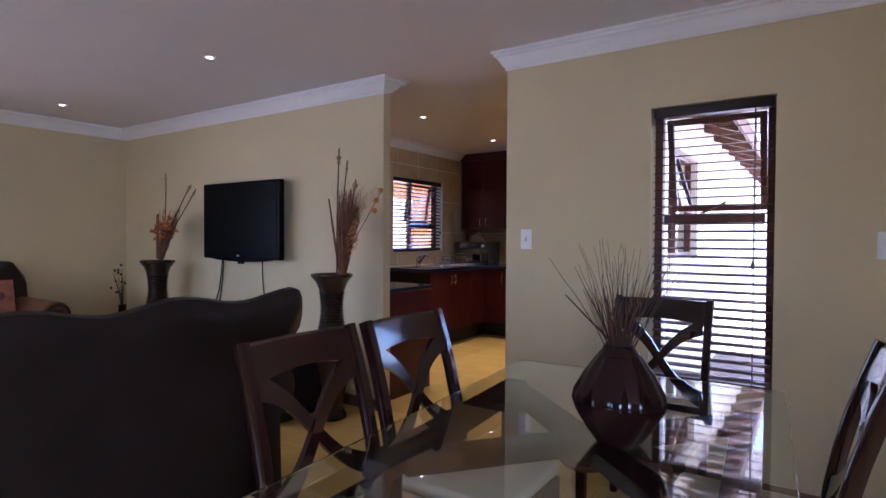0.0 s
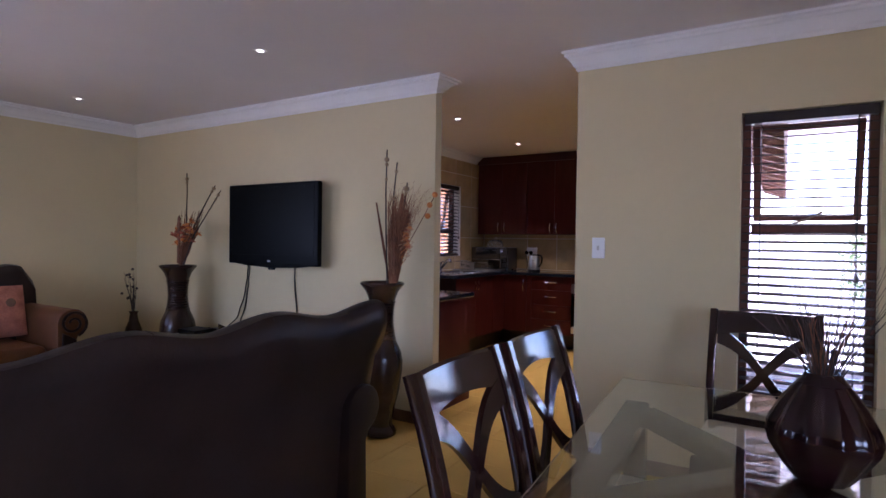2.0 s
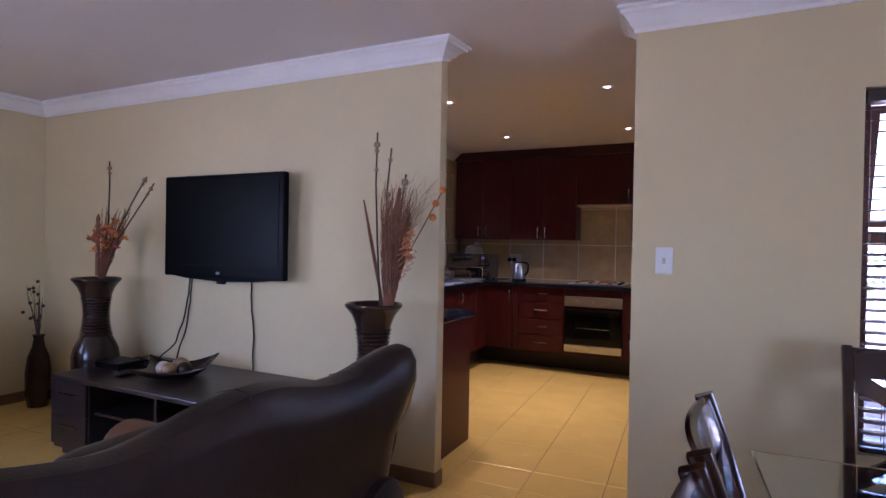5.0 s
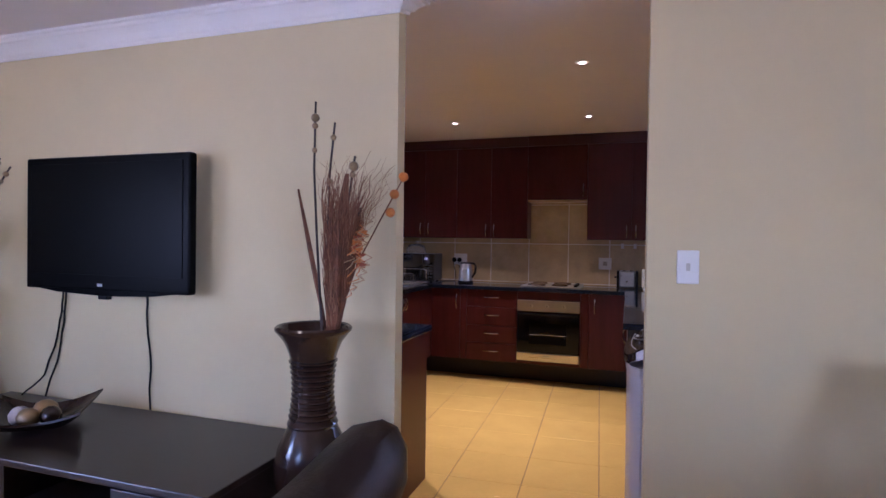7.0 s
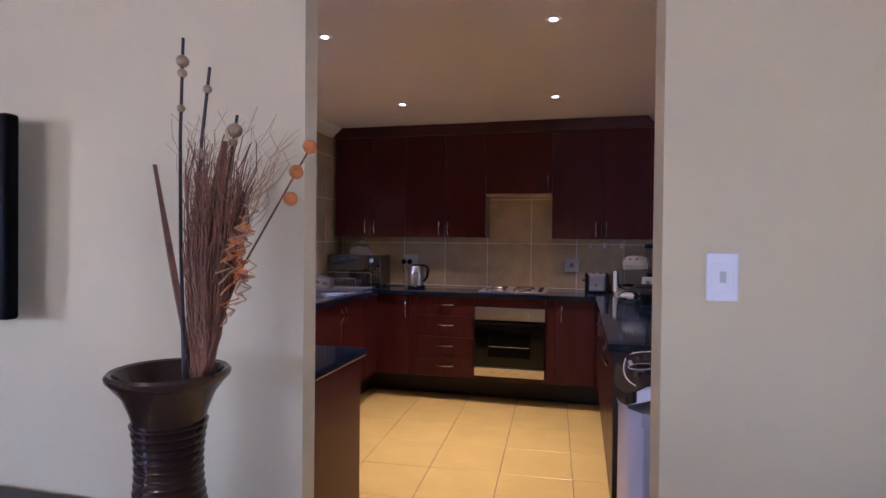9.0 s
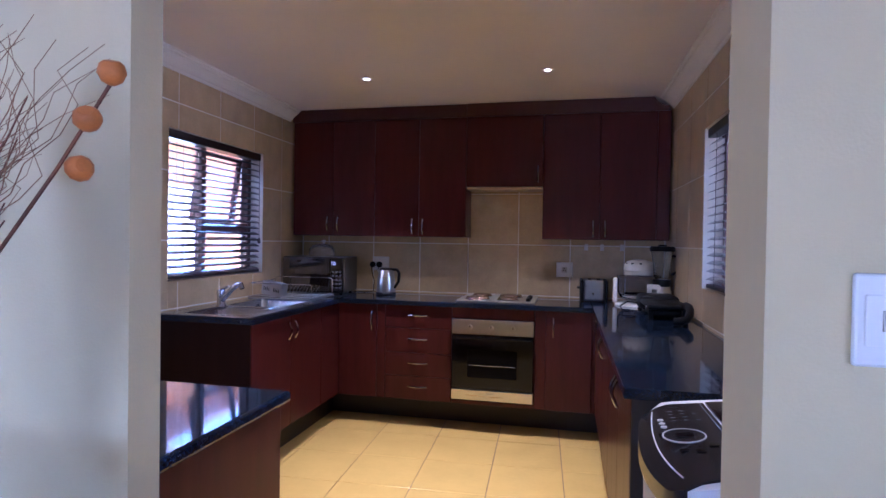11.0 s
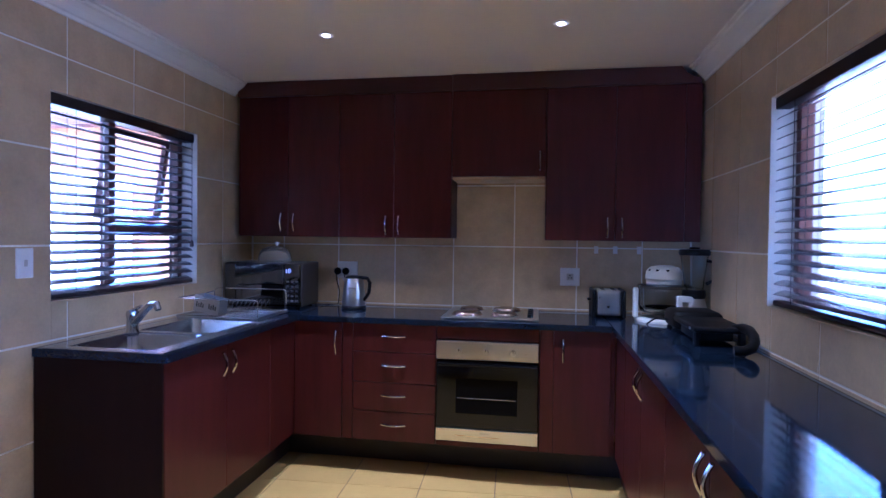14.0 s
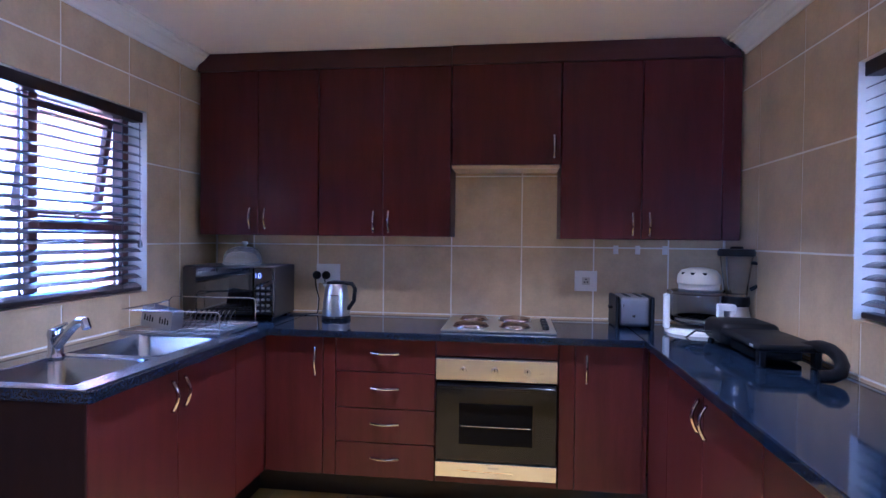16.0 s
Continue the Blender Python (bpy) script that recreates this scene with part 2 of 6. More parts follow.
def part(name, bm, material, parent=None, label="", smooth=False):
    """Links a bmesh, given in world coordinates, as one mesh object."""
    bmesh.ops.recalc_face_normals(bm, faces=bm.faces)
    if parent:
        bm.transform(chain(parent).inverted())
    me = bpy.data.meshes.new(name)
    bm.to_mesh(me)
    bm.free()
    me.materials.append(M[material])
    if smooth:
        me.shade_smooth()
        try:
            me.set_sharp_from_angle(angle=radians(40))
        except AttributeError:
            pass
    ob = new(name, me)
    ob.parent = parent
    if label:
        ob["label"] = label
    return ob


def thing(name, at, label, category, group=""):
    ob = new(name)
    ob.matrix_basis = Matrix.Translation(at)
    ob.empty_display_size = 0.1
    return tagged(ob, label, category, group)


def box(a, b, bev=0.0, bm=None, seg=2):
    bm = bm or bmesh.new()
    t = bmesh.new()
    bmesh.ops.create_cube(t, size=1)
    for v in t.verts:
        v.co = Vector([(a[i] + b[i]) / 2 + v.co[i] * abs(b[i] - a[i]) for i in range(3)])
    if bev:
        bmesh.ops.bevel(t, geom=list(t.edges), offset=bev, segments=seg, affect="EDGES", profile=0.5)
    join(bm, t)
    return bm


def join(bm, t, m=None):
    if m:
        t.transform(m)
    seen = [bm.verts.new(v.co) for v in t.verts]
    t.verts.index_update()
    for f in t.faces:
        bm.faces.new([seen[v.index] for v in f.verts])
    t.free()
    return bm


def lathe(profile, at=(0, 0, 0), n=36, bm=None, ribs=0, depth=0.0):
    """Turns (radius, height) pairs round the upright axis at at."""
    bm = bm or bmesh.new()
    rings = []
    for r, z in profile:
        ring = []
        for i in range(n):
            a = 2 * math.pi * i / n
            k = r * (1 - depth * (0.5 + 0.5 * math.cos(ribs * a)) if ribs else 1)
            ring.append(bm.verts.new((at[0] + k * math.cos(a), at[1] + k * math.sin(a), at[2] + z)))
        rings.append(ring)
    for p, q in zip(rings, rings[1:]):
        for i in range(n):
            bm.faces.new((p[i], p[(i + 1) % n], q[(i + 1) % n], q[i]))
    bm.faces.new(rings[0][::-1])
    bm.faces.new(rings[-1])
    return bm


def tube(points, r, n=8, bm=None, taper=1.0):
    """A round bar along points."""
    bm = bm or bmesh.new()
    pts = [Vector(p) for p in points]
    rings, side = [], None
    for i, p in enumerate(pts):
        d = (pts[min(i + 1, len(pts) - 1)] - pts[max(i - 1, 0)]).normalized()
        if side is None:
            side = d.orthogonal().normalized()
        side = (side - d * side.dot(d)).normalized()
        up = d.cross(side)
        k = r * (1 + (taper - 1) * i / max(1, len(pts) - 1))
        rings.append([bm.verts.new(p + (side * math.cos(2 * math.pi * j / n) + up * math.sin(2 * math.pi * j / n)) * k) for j in range(n)])
    for p, q in zip(rings, rings[1:]):
        for j in range(n):
            bm.faces.new((p[j], p[(j + 1) % n], q[(j + 1) % n], q[j]))
    bm.faces.new(rings[0][::-1])
    bm.faces.new(rings[-1])
    return bm


def prism(poly, axis, lo, hi, bev=0.0, bm=None):
    """Extrudes a closed outline of two coordinates along axis 0, 1 or 2."""
    t = bmesh.new()

    def put(p, d):
        c = list(p)
        c.insert(axis, d)
        return t.verts.new(c)
    a = [put(p, lo) for p in poly]
    b = [put(p, hi) for p in poly]
    k = len(poly)
    t.faces.new(a[::-1])
    t.faces.new(b)
    for i in range(k):
        t.faces.new((a[i], a[(i + 1) % k], b[(i + 1) % k], b[i]))
    bmesh.ops.recalc_face_normals(t, faces=t.faces)
    if bev:
        bmesh.ops.bevel(t, geom=[e for e in t.edges if e.calc_face_angle(0) > 0.5], offset=bev, segments=2, affect="EDGES", profile=0.5)
    return join(bm or bmesh.new(), t)


def arc(p, q, lift, n=8):
    """Points from p to q on a bow lifted by the vector lift."""
    p, q, lift = Vector(p), Vector(q), Vector(lift)
    return [p.lerp(q, i / n) + lift * math.sin(math.pi * i / n) for i in range(n + 1)]


def cells(lo, hi, cuts):
    e = sorted({lo, hi, *[c for c in cuts if lo < c < hi]})
    return list(zip(e, e[1:]))


def walled(name, axis, face, back, lo, hi, z0, z1, holes, material, label):
    """A wall across axis (0: it runs along y, 1: along x) with holes (lo, hi, z0, z1)."""
    bm = bmesh.new()
    for u0, u1 in cells(lo, hi, [h for q in holes for h in q[:2]]):
        for w0, w1 in cells(z0, z1, [h for q in holes for h in q[2:]]):
            if any(q[0] <= (u0 + u1) / 2 <= q[1] and q[2] <= (w0 + w1) / 2 <= q[3] for q in holes):
                continue
            if axis == 0:
                box((min(face, back), u0, w0), (max(face, back), u1, w1), bm=bm)
            else:
                box((u0, min(face, back), w0), (u1, max(face, back), w1), bm=bm)
    bmesh.ops.remove_doubles(bm, verts=bm.verts, dist=1e-4)
    return tagged(part(name, bm, material), label, "wall", kind="structure")


# ---------------- the large structure ----------------
CEIL = 2.495
WIN_D = (-1.51, -0.915, 0.53, 2.03)
WIN_L = (6.25, 7.31, 1.13, 2.06)
WIN_R = (5.53, 6.77, 1.15, 2.06)
DOOR_L = (5.12, 5.98, 0.0, 2.12)
walled("wall_television", 1, 4.2, 4.280, -7.38, -3.430, 0, CEIL, [], "wall", "beige painted wall with a television on it")
walled("wall_dining", 1, 4.2, 4.4, -2.40, 1.4, 0, CEIL, [WIN_D], "wall", "beige painted wall with a narrow tall window")
walled("wall_west", 0, -7.18, -7.38, -2.0, 4.2, 0, CEIL, [(0.3, 1.3, 0.9, 2.1)], "wall", "beige painted living room side wall")
walled("wall_south", 1, -1.8, -2.0, -7.18, 1.2, 0, CEIL, [(-5.6, -4.4, 0.8, 2.1)], "wall", "beige painted wall behind the dining table")
walled("wall_east", 0, 1.2, 1.4, -2.0, 4.2, 0, CEIL, [(-0.55, 0.95, 0.85, 1.75)], "wall", "beige painted dining side wall")
wl = walled("wall_kitchen_west", 0, -5.003, -5.2, 4.280, 8.2, 0, CEIL, [WIN_L, DOOR_L], "wgrout", "tiled kitchen wall with a window and a door")
wr = walled("wall_kitchen_east", 0, -1.917, -1.72, 4.4, 8.2, 0, CEIL, [WIN_R], "wgrout", "tiled kitchen wall with a window over the worktop")
wb = walled("wall_kitchen_north", 1, 7.993, 8.2, -5.003, -1.917, 0, CEIL, [], "wgrout", "tiled kitchen wall behind the cooker")
tagged(part("ceiling", box((-7.4, -2.0, CEIL), (1.4, 8.2, CEIL + 0.1)), "ceil"), "plain white plastered ceiling with downlights", "ceiling", kind="structure")
FL = tagged(part("floor", box((-7.4, -2.0, -0.1), (1.4, 8.2, -0.004)), "grout"), "beige ceramic floor tiles with dark grout", "floor", kind="structure")
tagged(part("ground", box((-400, -400, -0.4), (400, 400, -0.2)), "ground"), "pale paved ground outside the house", "ground", kind="structure")
# outside walls
tagged(part("outer_skin", box((-1.716, 4.41, -0.2), (-1.70, 5.53, 2.5), bm=box((-1.716, 6.77, -0.2), (-1.70, 8.2, 2.5), bm=box((-1.716, 5.53, -0.2), (-1.70, 6.77, 1.15), bm=box((-1.716, 5.53, 2.06), (-1.70, 6.77, 2.5))))), "ext"), "pale plastered outside face of the kitchen", "wall", kind="structure")
gw = thing("garden_wall", (-7.4, 6.5, -0.2), "pale plastered garden wall outside the kitchen window", "garden wall")
part("wall_body", box((-7.5, 4.6, -0.2), (-7.3, 9.6, 1.95)), "ext", gw)
part("coping", box((-7.55, 4.6, 1.95), (-7.25, 9.6, 2.03), 0.01), "ext", gw)
nh = thing("outbuilding", (-8.4, 12, -0.2), "orange plastered outbuilding with a brown tiled roof", "outbuilding")
part("wall", box((-9.6, 9.9, -0.2), (-7.45, 14.5, 2.7)), "orange", nh)
part("roof", prism([(-9.9, 2.68), (-7.15, 2.68), (-7.15, 2.74), (-8.5, 3.5), (-9.9, 2.74)], 1, 9.7, 14.7), "roof", nh)
rf = thing("roof_eave", (-1.5, 8.5, 2.4), "brown timber roof eave with exposed rafters", "roof eave")
part("soffit", prism([(-1.72, 2.47), (-1.72, 2.50), (-1.33, 2.37), (-1.33, 2.34)], 1, 4.41, 14.0), "roof", rf)
part("fascia", box((-1.33, 4.41, 2.28), (-1.305, 14.0, 2.42)), "roof", rf)
for i in range(16):
    y = 4.7 + 0.6 * i
    part("rafter", prism([(-1.699, 2.38), (-1.699, 2.468), (-1.331, 2.338), (-1.331, 2.25)], 1, y - 0.03, y + 0.03), "roof", rf)
hw = thing("house_wing", (-2.2, 11, -0.2), "pale plastered wing of the house past the kitchen", "house wing")
part("wing_wall", box((-2.0, 8.21, -0.2), (-1.70, 14, 2.5)), "ext", hw)
bw = thing("boundary_wall", (0, 17, -0.2), "pale plastered boundary wall at the end of the garden", "boundary wall", "boundary walls")
part("wall_body", box((-6, 17, -0.2), (9, 17.2, 1.3)), "ext", bw)
part("coping", box((-6, 16.95, 1.3), (9, 17.25, 1.37), 0.01), "ext", bw)
eh = thing("boundary_wall", (6.5, 8, -0.2), "pale plastered boundary wall outside the kitchen", "boundary wall", "boundary walls")
part("wall_body", box((6.4, 0, -0.2), (6.6, 16.9, 1.3)), "ext", eh)
part("coping", box((6.35, 0, 1.3), (6.65, 16.9, 1.37), 0.01), "ext", eh)
sh = thing("garden_shrub", (0.2, 14.5, -0.2), "small leafy green shrub in the garden", "shrub")
rs = random.Random(7)
bm = bmesh.new()
for i in range(9):
    a = i * 0.7
    tube([(0.2, 14.5, -0.2), (0.2 + 0.15 * math.cos(a), 14.5 + 0.15 * math.sin(a), 0.5), (0.2 + 0.5 * math.cos(a), 14.5 + 0.5 * math.sin(a), 1.1 + 0.05 * i)], 0.02, 5, bm, 0.3)
part("stem", bm, "twig", sh)
bm = bmesh.new()
for i in range(900):
    a, r, h = rs.uniform(0, 6.28), 0.75 * math.sqrt(rs.random()), rs.uniform(0.3, 1.65)
    r *= math.sqrt(max(0.05, 1 - ((h - 0.95) / 0.8) ** 2)) * rs.uniform(0.7, 1.15)
    c = Vector((0.2 + r * math.cos(a), 14.5 + r * math.sin(a), h))
    u, w = Vector((rs.uniform(-1, 1), rs.uniform(-1, 1), rs.uniform(-1, 1))).normalized() * 0.06, Vector((rs.uniform(-1, 1), rs.uniform(-1, 1), rs.uniform(-1, 1))).normalized() * 0.03
    bm.faces.new([bm.verts.new(c + k) for k in (u, w, -u, -w)])
tagged(part("foliage", bm, "leaf", sh), kind="stuff")

# crown moulding: a stepped profile swept along the wall tops
PROFILE = [(0, 0.115), (0.012, 0.115), (0.016, 0.098), (0.03, 0.09), (0.05, 0.062), (0.075, 0.04), (0.092, 0.034), (0.094, 0.018), (0.112, 0.014), (0.112, 0.0), (0, 0)]


def crown(name, path):
    """path: points with the outward normal of each run to the room; corners are mitred. The kitchen moulding is lower and deeper."""
    bm = bmesh.new()
    rings = []
    for (x, y), (ox, oy) in path:
        kd, kh = (0.9, 0.80) if y > 4.25 else (0.72, 1.0)
        rings.append([bm.verts.new((x + ox * d * kd, y + oy * d * kd, CEIL - 0.001 - h * kh)) for d, h in PROFILE])
    k = len(PROFILE)
    for p, q in zip(rings, rings[1:]):
        for j in range(k):
            bm.faces.new((p[j], p[(j + 1) % k], q[(j + 1) % k], q[j]))
    bm.faces.new(rings[0][::-1])
    bm.faces.new(rings[-1])
    return tagged(part(name, bm, "crown"), "white stepped plaster crown moulding", "moulding", kind="structure")


crown("trim_west", [((-7.18, -1.8), (1, 1)), ((-7.18, 4.2), (1, -1)), ((-3.430, 4.2), (1, -1)), ((-3.430, 4.280), (1, 1)), ((-5.0, 4.280), (1, 1)), ((-5.0, 7.73), (1, 0))])
crown("trim_east", [((1.2, -1.8), (-1, 1)), ((1.2, 4.2), (-1, -1)), ((-2.40, 4.2), (-1, -1)), ((-2.40, 4.4), (-1, 1)), ((-1.92, 4.4), (-1, 1)), ((-1.92, 7.73), (-1, 0))])
# skirting tiles
for a, b in (((-7.18, 4.188), (-3.418, 4.199)), ((-3.429, 4.2), (-3.418, 4.280)), ((-2.412, 4.188), (1.2, 4.199)), ((-2.412, 4.2), (-2.401, 4.4)), ((-7.179, -1.8), (-7.168, 4.187))):
    tagged(part("baseboard", box((*a, 0), (*b, 0.085), 0.003), "skirt"), "brown glazed skirting tiles along the wall", "skirting", kind="structure")


# ---------------- windows and blinds ----------------
def at_wall(axis, face, out):
    """Maps (along, depth outwards, z) to the world for a wall across axis."""
    return (lambda u, d, z: (face + out * d, u, z)) if axis == 0 else (lambda u, d, z: (u, face + out * d, z))


def wbox(f, u0, u1, d0, d1, z0, z1, bev=0.0):
    p, q = f(u0, d0, z0), f(u1, d1, z1)
    return box([min(a, b) for a, b in zip(p, q)], [max(a, b) for a, b in zip(p, q)], bev)


def window(name, axis, face, out, w, mull, sash, transom, label, open_by=16):
    """w: (lo, hi, z0, z1); mull: place of the mullion or None; sash: (lo, hi, z0, z1) of a top-hung vent that stands open."""
    f = at_wall(axis, face, out)
    u0, u1, z0, z1 = w
    top = tagged(thing(name, f((u0 + u1) / 2, 0.1, z0), label, "window"), kind="structure")
    D0, D1, B = 0.105, 0.165, 0.042
    for a in ((u0, u0 + B, z0, z1), (u1 - B, u1, z0, z1), (u0 + B, u1 - B, z0, z0 + B), (u0 + B, u1 - B, z1 - B, z1)):
        part("window_frame", wbox(f, a[0], a[1], D0, D1, a[2], a[3], 0.004), "win_wood", top)
    if mull:
        part("mullion", wbox(f, mull - 0.023, mull + 0.023, D0, D1, z0 + B, z1 - B, 0.004), "win_wood", top)
    part("transom", wbox(f, sash[0] + 0.0, sash[1], D0, D1, transom - 0.03, transom + 0.03, 0.004), "win_wood", top)
    panes = [(sash[0], sash[1], z0 + B, transom - 0.03)]
    if mull:
        other = (u0 + B, mull - 0.03) if sash[0] > mull - 0.05 else (mull + 0.03, u1 - B)
        panes.append((*other, z0 + B, z1 - B))
    for p in panes:
        g = part("pane", wbox(f, p[0], p[1], 0.13, 0.136, p[2], p[3]), "pane", top)
        g.visible_shadow = False
    # the open vent, hung at its top
    s0, s1, h0, h1 = sash
    swing = radians(open_by)

    def hang(u, d, z):
        k = h1 - z
        return f(u, 0.15 + d * math.cos(swing) + k * math.sin(swing), h1 - k * math.cos(swing) + d * math.sin(swing))
    vent = None
    S = 0.034
    for i, a in enumerate(((s0, s0 + S, h0, h1), (s1 - S, s1, h0, h1), (s0 + S, s1 - S, h0, h0 + S), (s0 + S, s1 - S, h1 - S, h1))):
        t = box((a[0], 0, a[2]), (a[1], 0.035, a[3]), 0.003)
        for v in t.verts:
            v.co = hang(*v.co)
        vent = part("vent_sash" if i == 0 else "sash_rail", t, "win_wood", top if i == 0 else vent)
    t = box((s0 + S, 0.015, h0 + S), (s1 - S, 0.02, h1 - S))
    for v in t.verts:
        v.co = hang(*v.co)
    g = part("pane", t, "pane", vent)
    g.visible_shadow = False
    mid = (s0 + s1) / 2
    part("stay", tube([f(mid - 0.06, 0.10, h0 + 0.0), f(mid, 0.09, h0 + 0.02), f(mid + 0.07, 0.08, h0 + 0.06)], 0.006), "gold", top, "brass window stay")
    part("window_sill", wbox(f, u0, u1, 0.0, 0.1, z0 - 0.004, z0 + 0.006), "wall_tile" if axis == 0 else "wall", top)
    return top


def blind(axis, face, out, w, pitch, tilt, label, cord_side):
    f = at_wall(axis, face, out)
    u0, u1, z0, z1 = w
    u0, u1 = u0 + 0.012, u1 - 0.012
    d = 0.045
    top = thing("venetian_blind", f((u0 + u1) / 2, d, z1), label, "blind")
    part("headrail", wbox(f, u0, u1, d - 0.03, d + 0.03, z1 - 0.055, z1 - 0.004, 0.004), "blind_rail", top)
    part("bottom_rail", wbox(f, u0, u1, d - 0.025, d + 0.025, z0 + 0.012, z0 + 0.034, 0.006), "blind_rail", top)
    n = int((z1 - 0.075 - z0 - 0.04) / pitch)
    first = None
    for i in range(n + 1):
        z = z1 - 0.085 - i * pitch
        t = bmesh.new()
        c, s = math.cos(radians(tilt)), math.sin(radians(tilt))
        sec = [(-0.025, 0), (-0.012, 0.0022), (0, 0.003), (0.012, 0.0022), (0.025, 0), (0.025, -0.0025), (0, -0.0005), (-0.025, -0.0025)]
        ra = [t.verts.new(f(u0, d + a * c - b * s, z + a * s + b * c)) for a, b in sec]
        rb = [t.verts.new(f(u1, d + a * c - b * s, z + a * s + b * c)) for a, b in sec]
        for j in range(8):
            t.faces.new((ra[j], ra[(j + 1) % 8], rb[(j + 1) % 8], rb[j]))
        t.faces.new(ra[::-1])
        t.faces.new(rb)
        if first is None:
            first = part("slat", t, "slat", top)
        else:
            t.free()
            o = new("slat", first.data)
            o.parent = top
            o.matrix_basis = Matrix.Translation((0, 0, -i * pitch))
    for k in (0.14, 0.86):
        u = u0 + (u1 - u0) * k
        for dd in (-0.024, 0.024):
            part("ladder_cord", tube([f(u, d + dd, z1 - 0.05), f(u, d + dd, z0 + 0.03)], 0.0016, 5), "cord", top)
    u = u0 + (u1 - u0) * cord_side
    low = z0 - 0.13 if axis == 0 and face > -3 else z0 + (z1 - z0) * (0.42 if axis == 1 else 0.25)
    part("pull_cord", tube([f(u, -0.004, z1 - 0.03), f(u, -0.006, low + 0.04)], 0.0018, 5), "cord", top)
    part("cord_tassel", lathe([(0.003, 0.045), (0.009, 0.03), (0.012, 0.01), (0.008, 0.0)], f(u, -0.006, low), 10), "slat", top, smooth=True)
    return top


window("window_dining", 1, 4.2, 1, WIN_D, None, (-1.46, -0.965, 1.45, 1.98), 1.42, "tall hardwood window with an open top vent")
window("window_kitchen_west", 0, -5.0, -1, WIN_L, 6.73, (6.76, 7.26, 1.51, 2.01), 1.48, "hardwood kitchen window with one vent open", 8)
window("window_kitchen_east", 0, -1.92, 1, WIN_R, 6.10, (5.58, 6.07, 1.51, 2.01), 1.48, "hardwood kitchen window over the worktop, vent open")
blind(1, 4.2, 1, WIN_D, 0.0455, 13, "dark wooden venetian blind, slats open, in the dining window", 0.86)
blind(0, -5.0, -1, WIN_L, 0.0445, 26, "dark wooden venetian blind over the sink, slats open", 0.95)
blind(0, -1.92, 1, WIN_R, 0.0445, 22, "dark wooden venetian blind over the worktop, slats open", 0.05)

# kitchen door in the west wall, shut
kd = tagged(thing("door_1", (-5.1, 5.55, 0), "cream painted kitchen door in a brown frame, shut", "door"), kind="structure")
part("door_leaf", box((-5.15, 5.17, 0.01), (-5.11, 5.88, 2.06), 0.004), "door_paint", kd)
for a, b in (((-5.16, 5.12, 0), (-5.06, 5.17, 2.12)), ((-5.16, 5.17, 2.06), (-5.06, 5.88, 2.12))):
    part("door_jamb", box(a, b, 0.004), "door_paint", kd)
part("door_jamb", box((-5.16, 5.88, 0), (-5.06, 5.98, 2.12), 0.004), "jamb_brown", kd, "brown timber jamb")
part("bead", box((-5.109, 5.80, 0.05), (-5.10, 5.815, 2.03), 0.003), "crown", kd)
lk = part("lock_box", box((-5.058, 5.895, 1.17), (-5.018, 5.97, 1.37), 0.008), "plinth", kd, "dark steel security lock box")
part("keyhole", box((-5.0178, 5.925, 1.26), (-5.014, 5.94, 1.30), 0.001), "black_plastic", lk)


# ---------------- kitchen: cabinets ----------------
def bow_handle(p, q, out, name, parent):
    """A chrome bow handle from p to q that stands out along the vector out."""
    p, q, out = Vector(p), Vector(q), Vector(out)
    bm = bmesh.new()
    pts = arc(p + out * 0.15, q + out * 0.15, out * 0.7, 10)
    tube(pts, 0.0064, 8, bm)
    for e in (p, q):
        tube([e, e + out * 0.35], 0.006, 8, bm)
    return part(name, bm, "chrome", parent, "chrome bow handle", True)


GAP = 0.0014


def unit(label, body, leaves, group="kitchen cabinets"):
    """body: (x0, y0, z0, x1, y1, z1); leaves: (kind, a, b, handle p, handle q, out) with a, b the corners of a door or drawer front."""
    x0, y0, z0, x1, y1, z1 = body
    t = thing("kitchen_cabinet", ((x0 + x1) / 2, (y0 + y1) / 2, z0), label, "cabinet", group)
    part("body", box((x0, y0, z0), (x1, y1, z1), 0.002), "mahog", t)
    for kind, a, b, p, q, out in leaves:
        d = part(kind, box(a, b, 0.003), "mahog", t)
        if p:
            bow_handle(p, q, out, "handle", d)
    return t


# wall cabinets on the north wall
UY, UZ0, UZ1 = 7.73, 1.435, 2.39
OUT = (0, -0.028, 0)


def door_y(x0, x1, z0, z1, hx=None, hz=1.49, y=UY):
    h = ((hx, y, hz), (hx, y, hz + 0.115)) if hx else (None, None)
    return ("door", (x0 + GAP, y, z0 + GAP), (x1 - GAP, y + 0.018, z1 - GAP), *h, OUT)


unit("dark mahogany wall cabinet with two doors above the microwave", (-4.96, UY + 0.02, UZ0, -4.232, 7.99, UZ1), [door_y(-4.96, -4.597, UZ0, UZ1, -4.645, 1.475), door_y(-4.597, -4.232, UZ0, UZ1, -4.553, 1.475)])
unit("dark mahogany wall cabinet with two doors above the kettle", (-4.23, UY + 0.02, UZ0, -3.466, 7.99, UZ1), [door_y(-4.23, -3.852, UZ0, UZ1, -3.905, 1.46), door_y(-3.852, -3.466, UZ0, UZ1, -3.818, 1.46)])
unit("short dark mahogany cabinet above the hob", (-3.464, UY + 0.02, 1.835, -2.864, 7.99, UZ1), [door_y(-3.464, -2.864, 1.835, UZ1, -2.90, 1.875)])
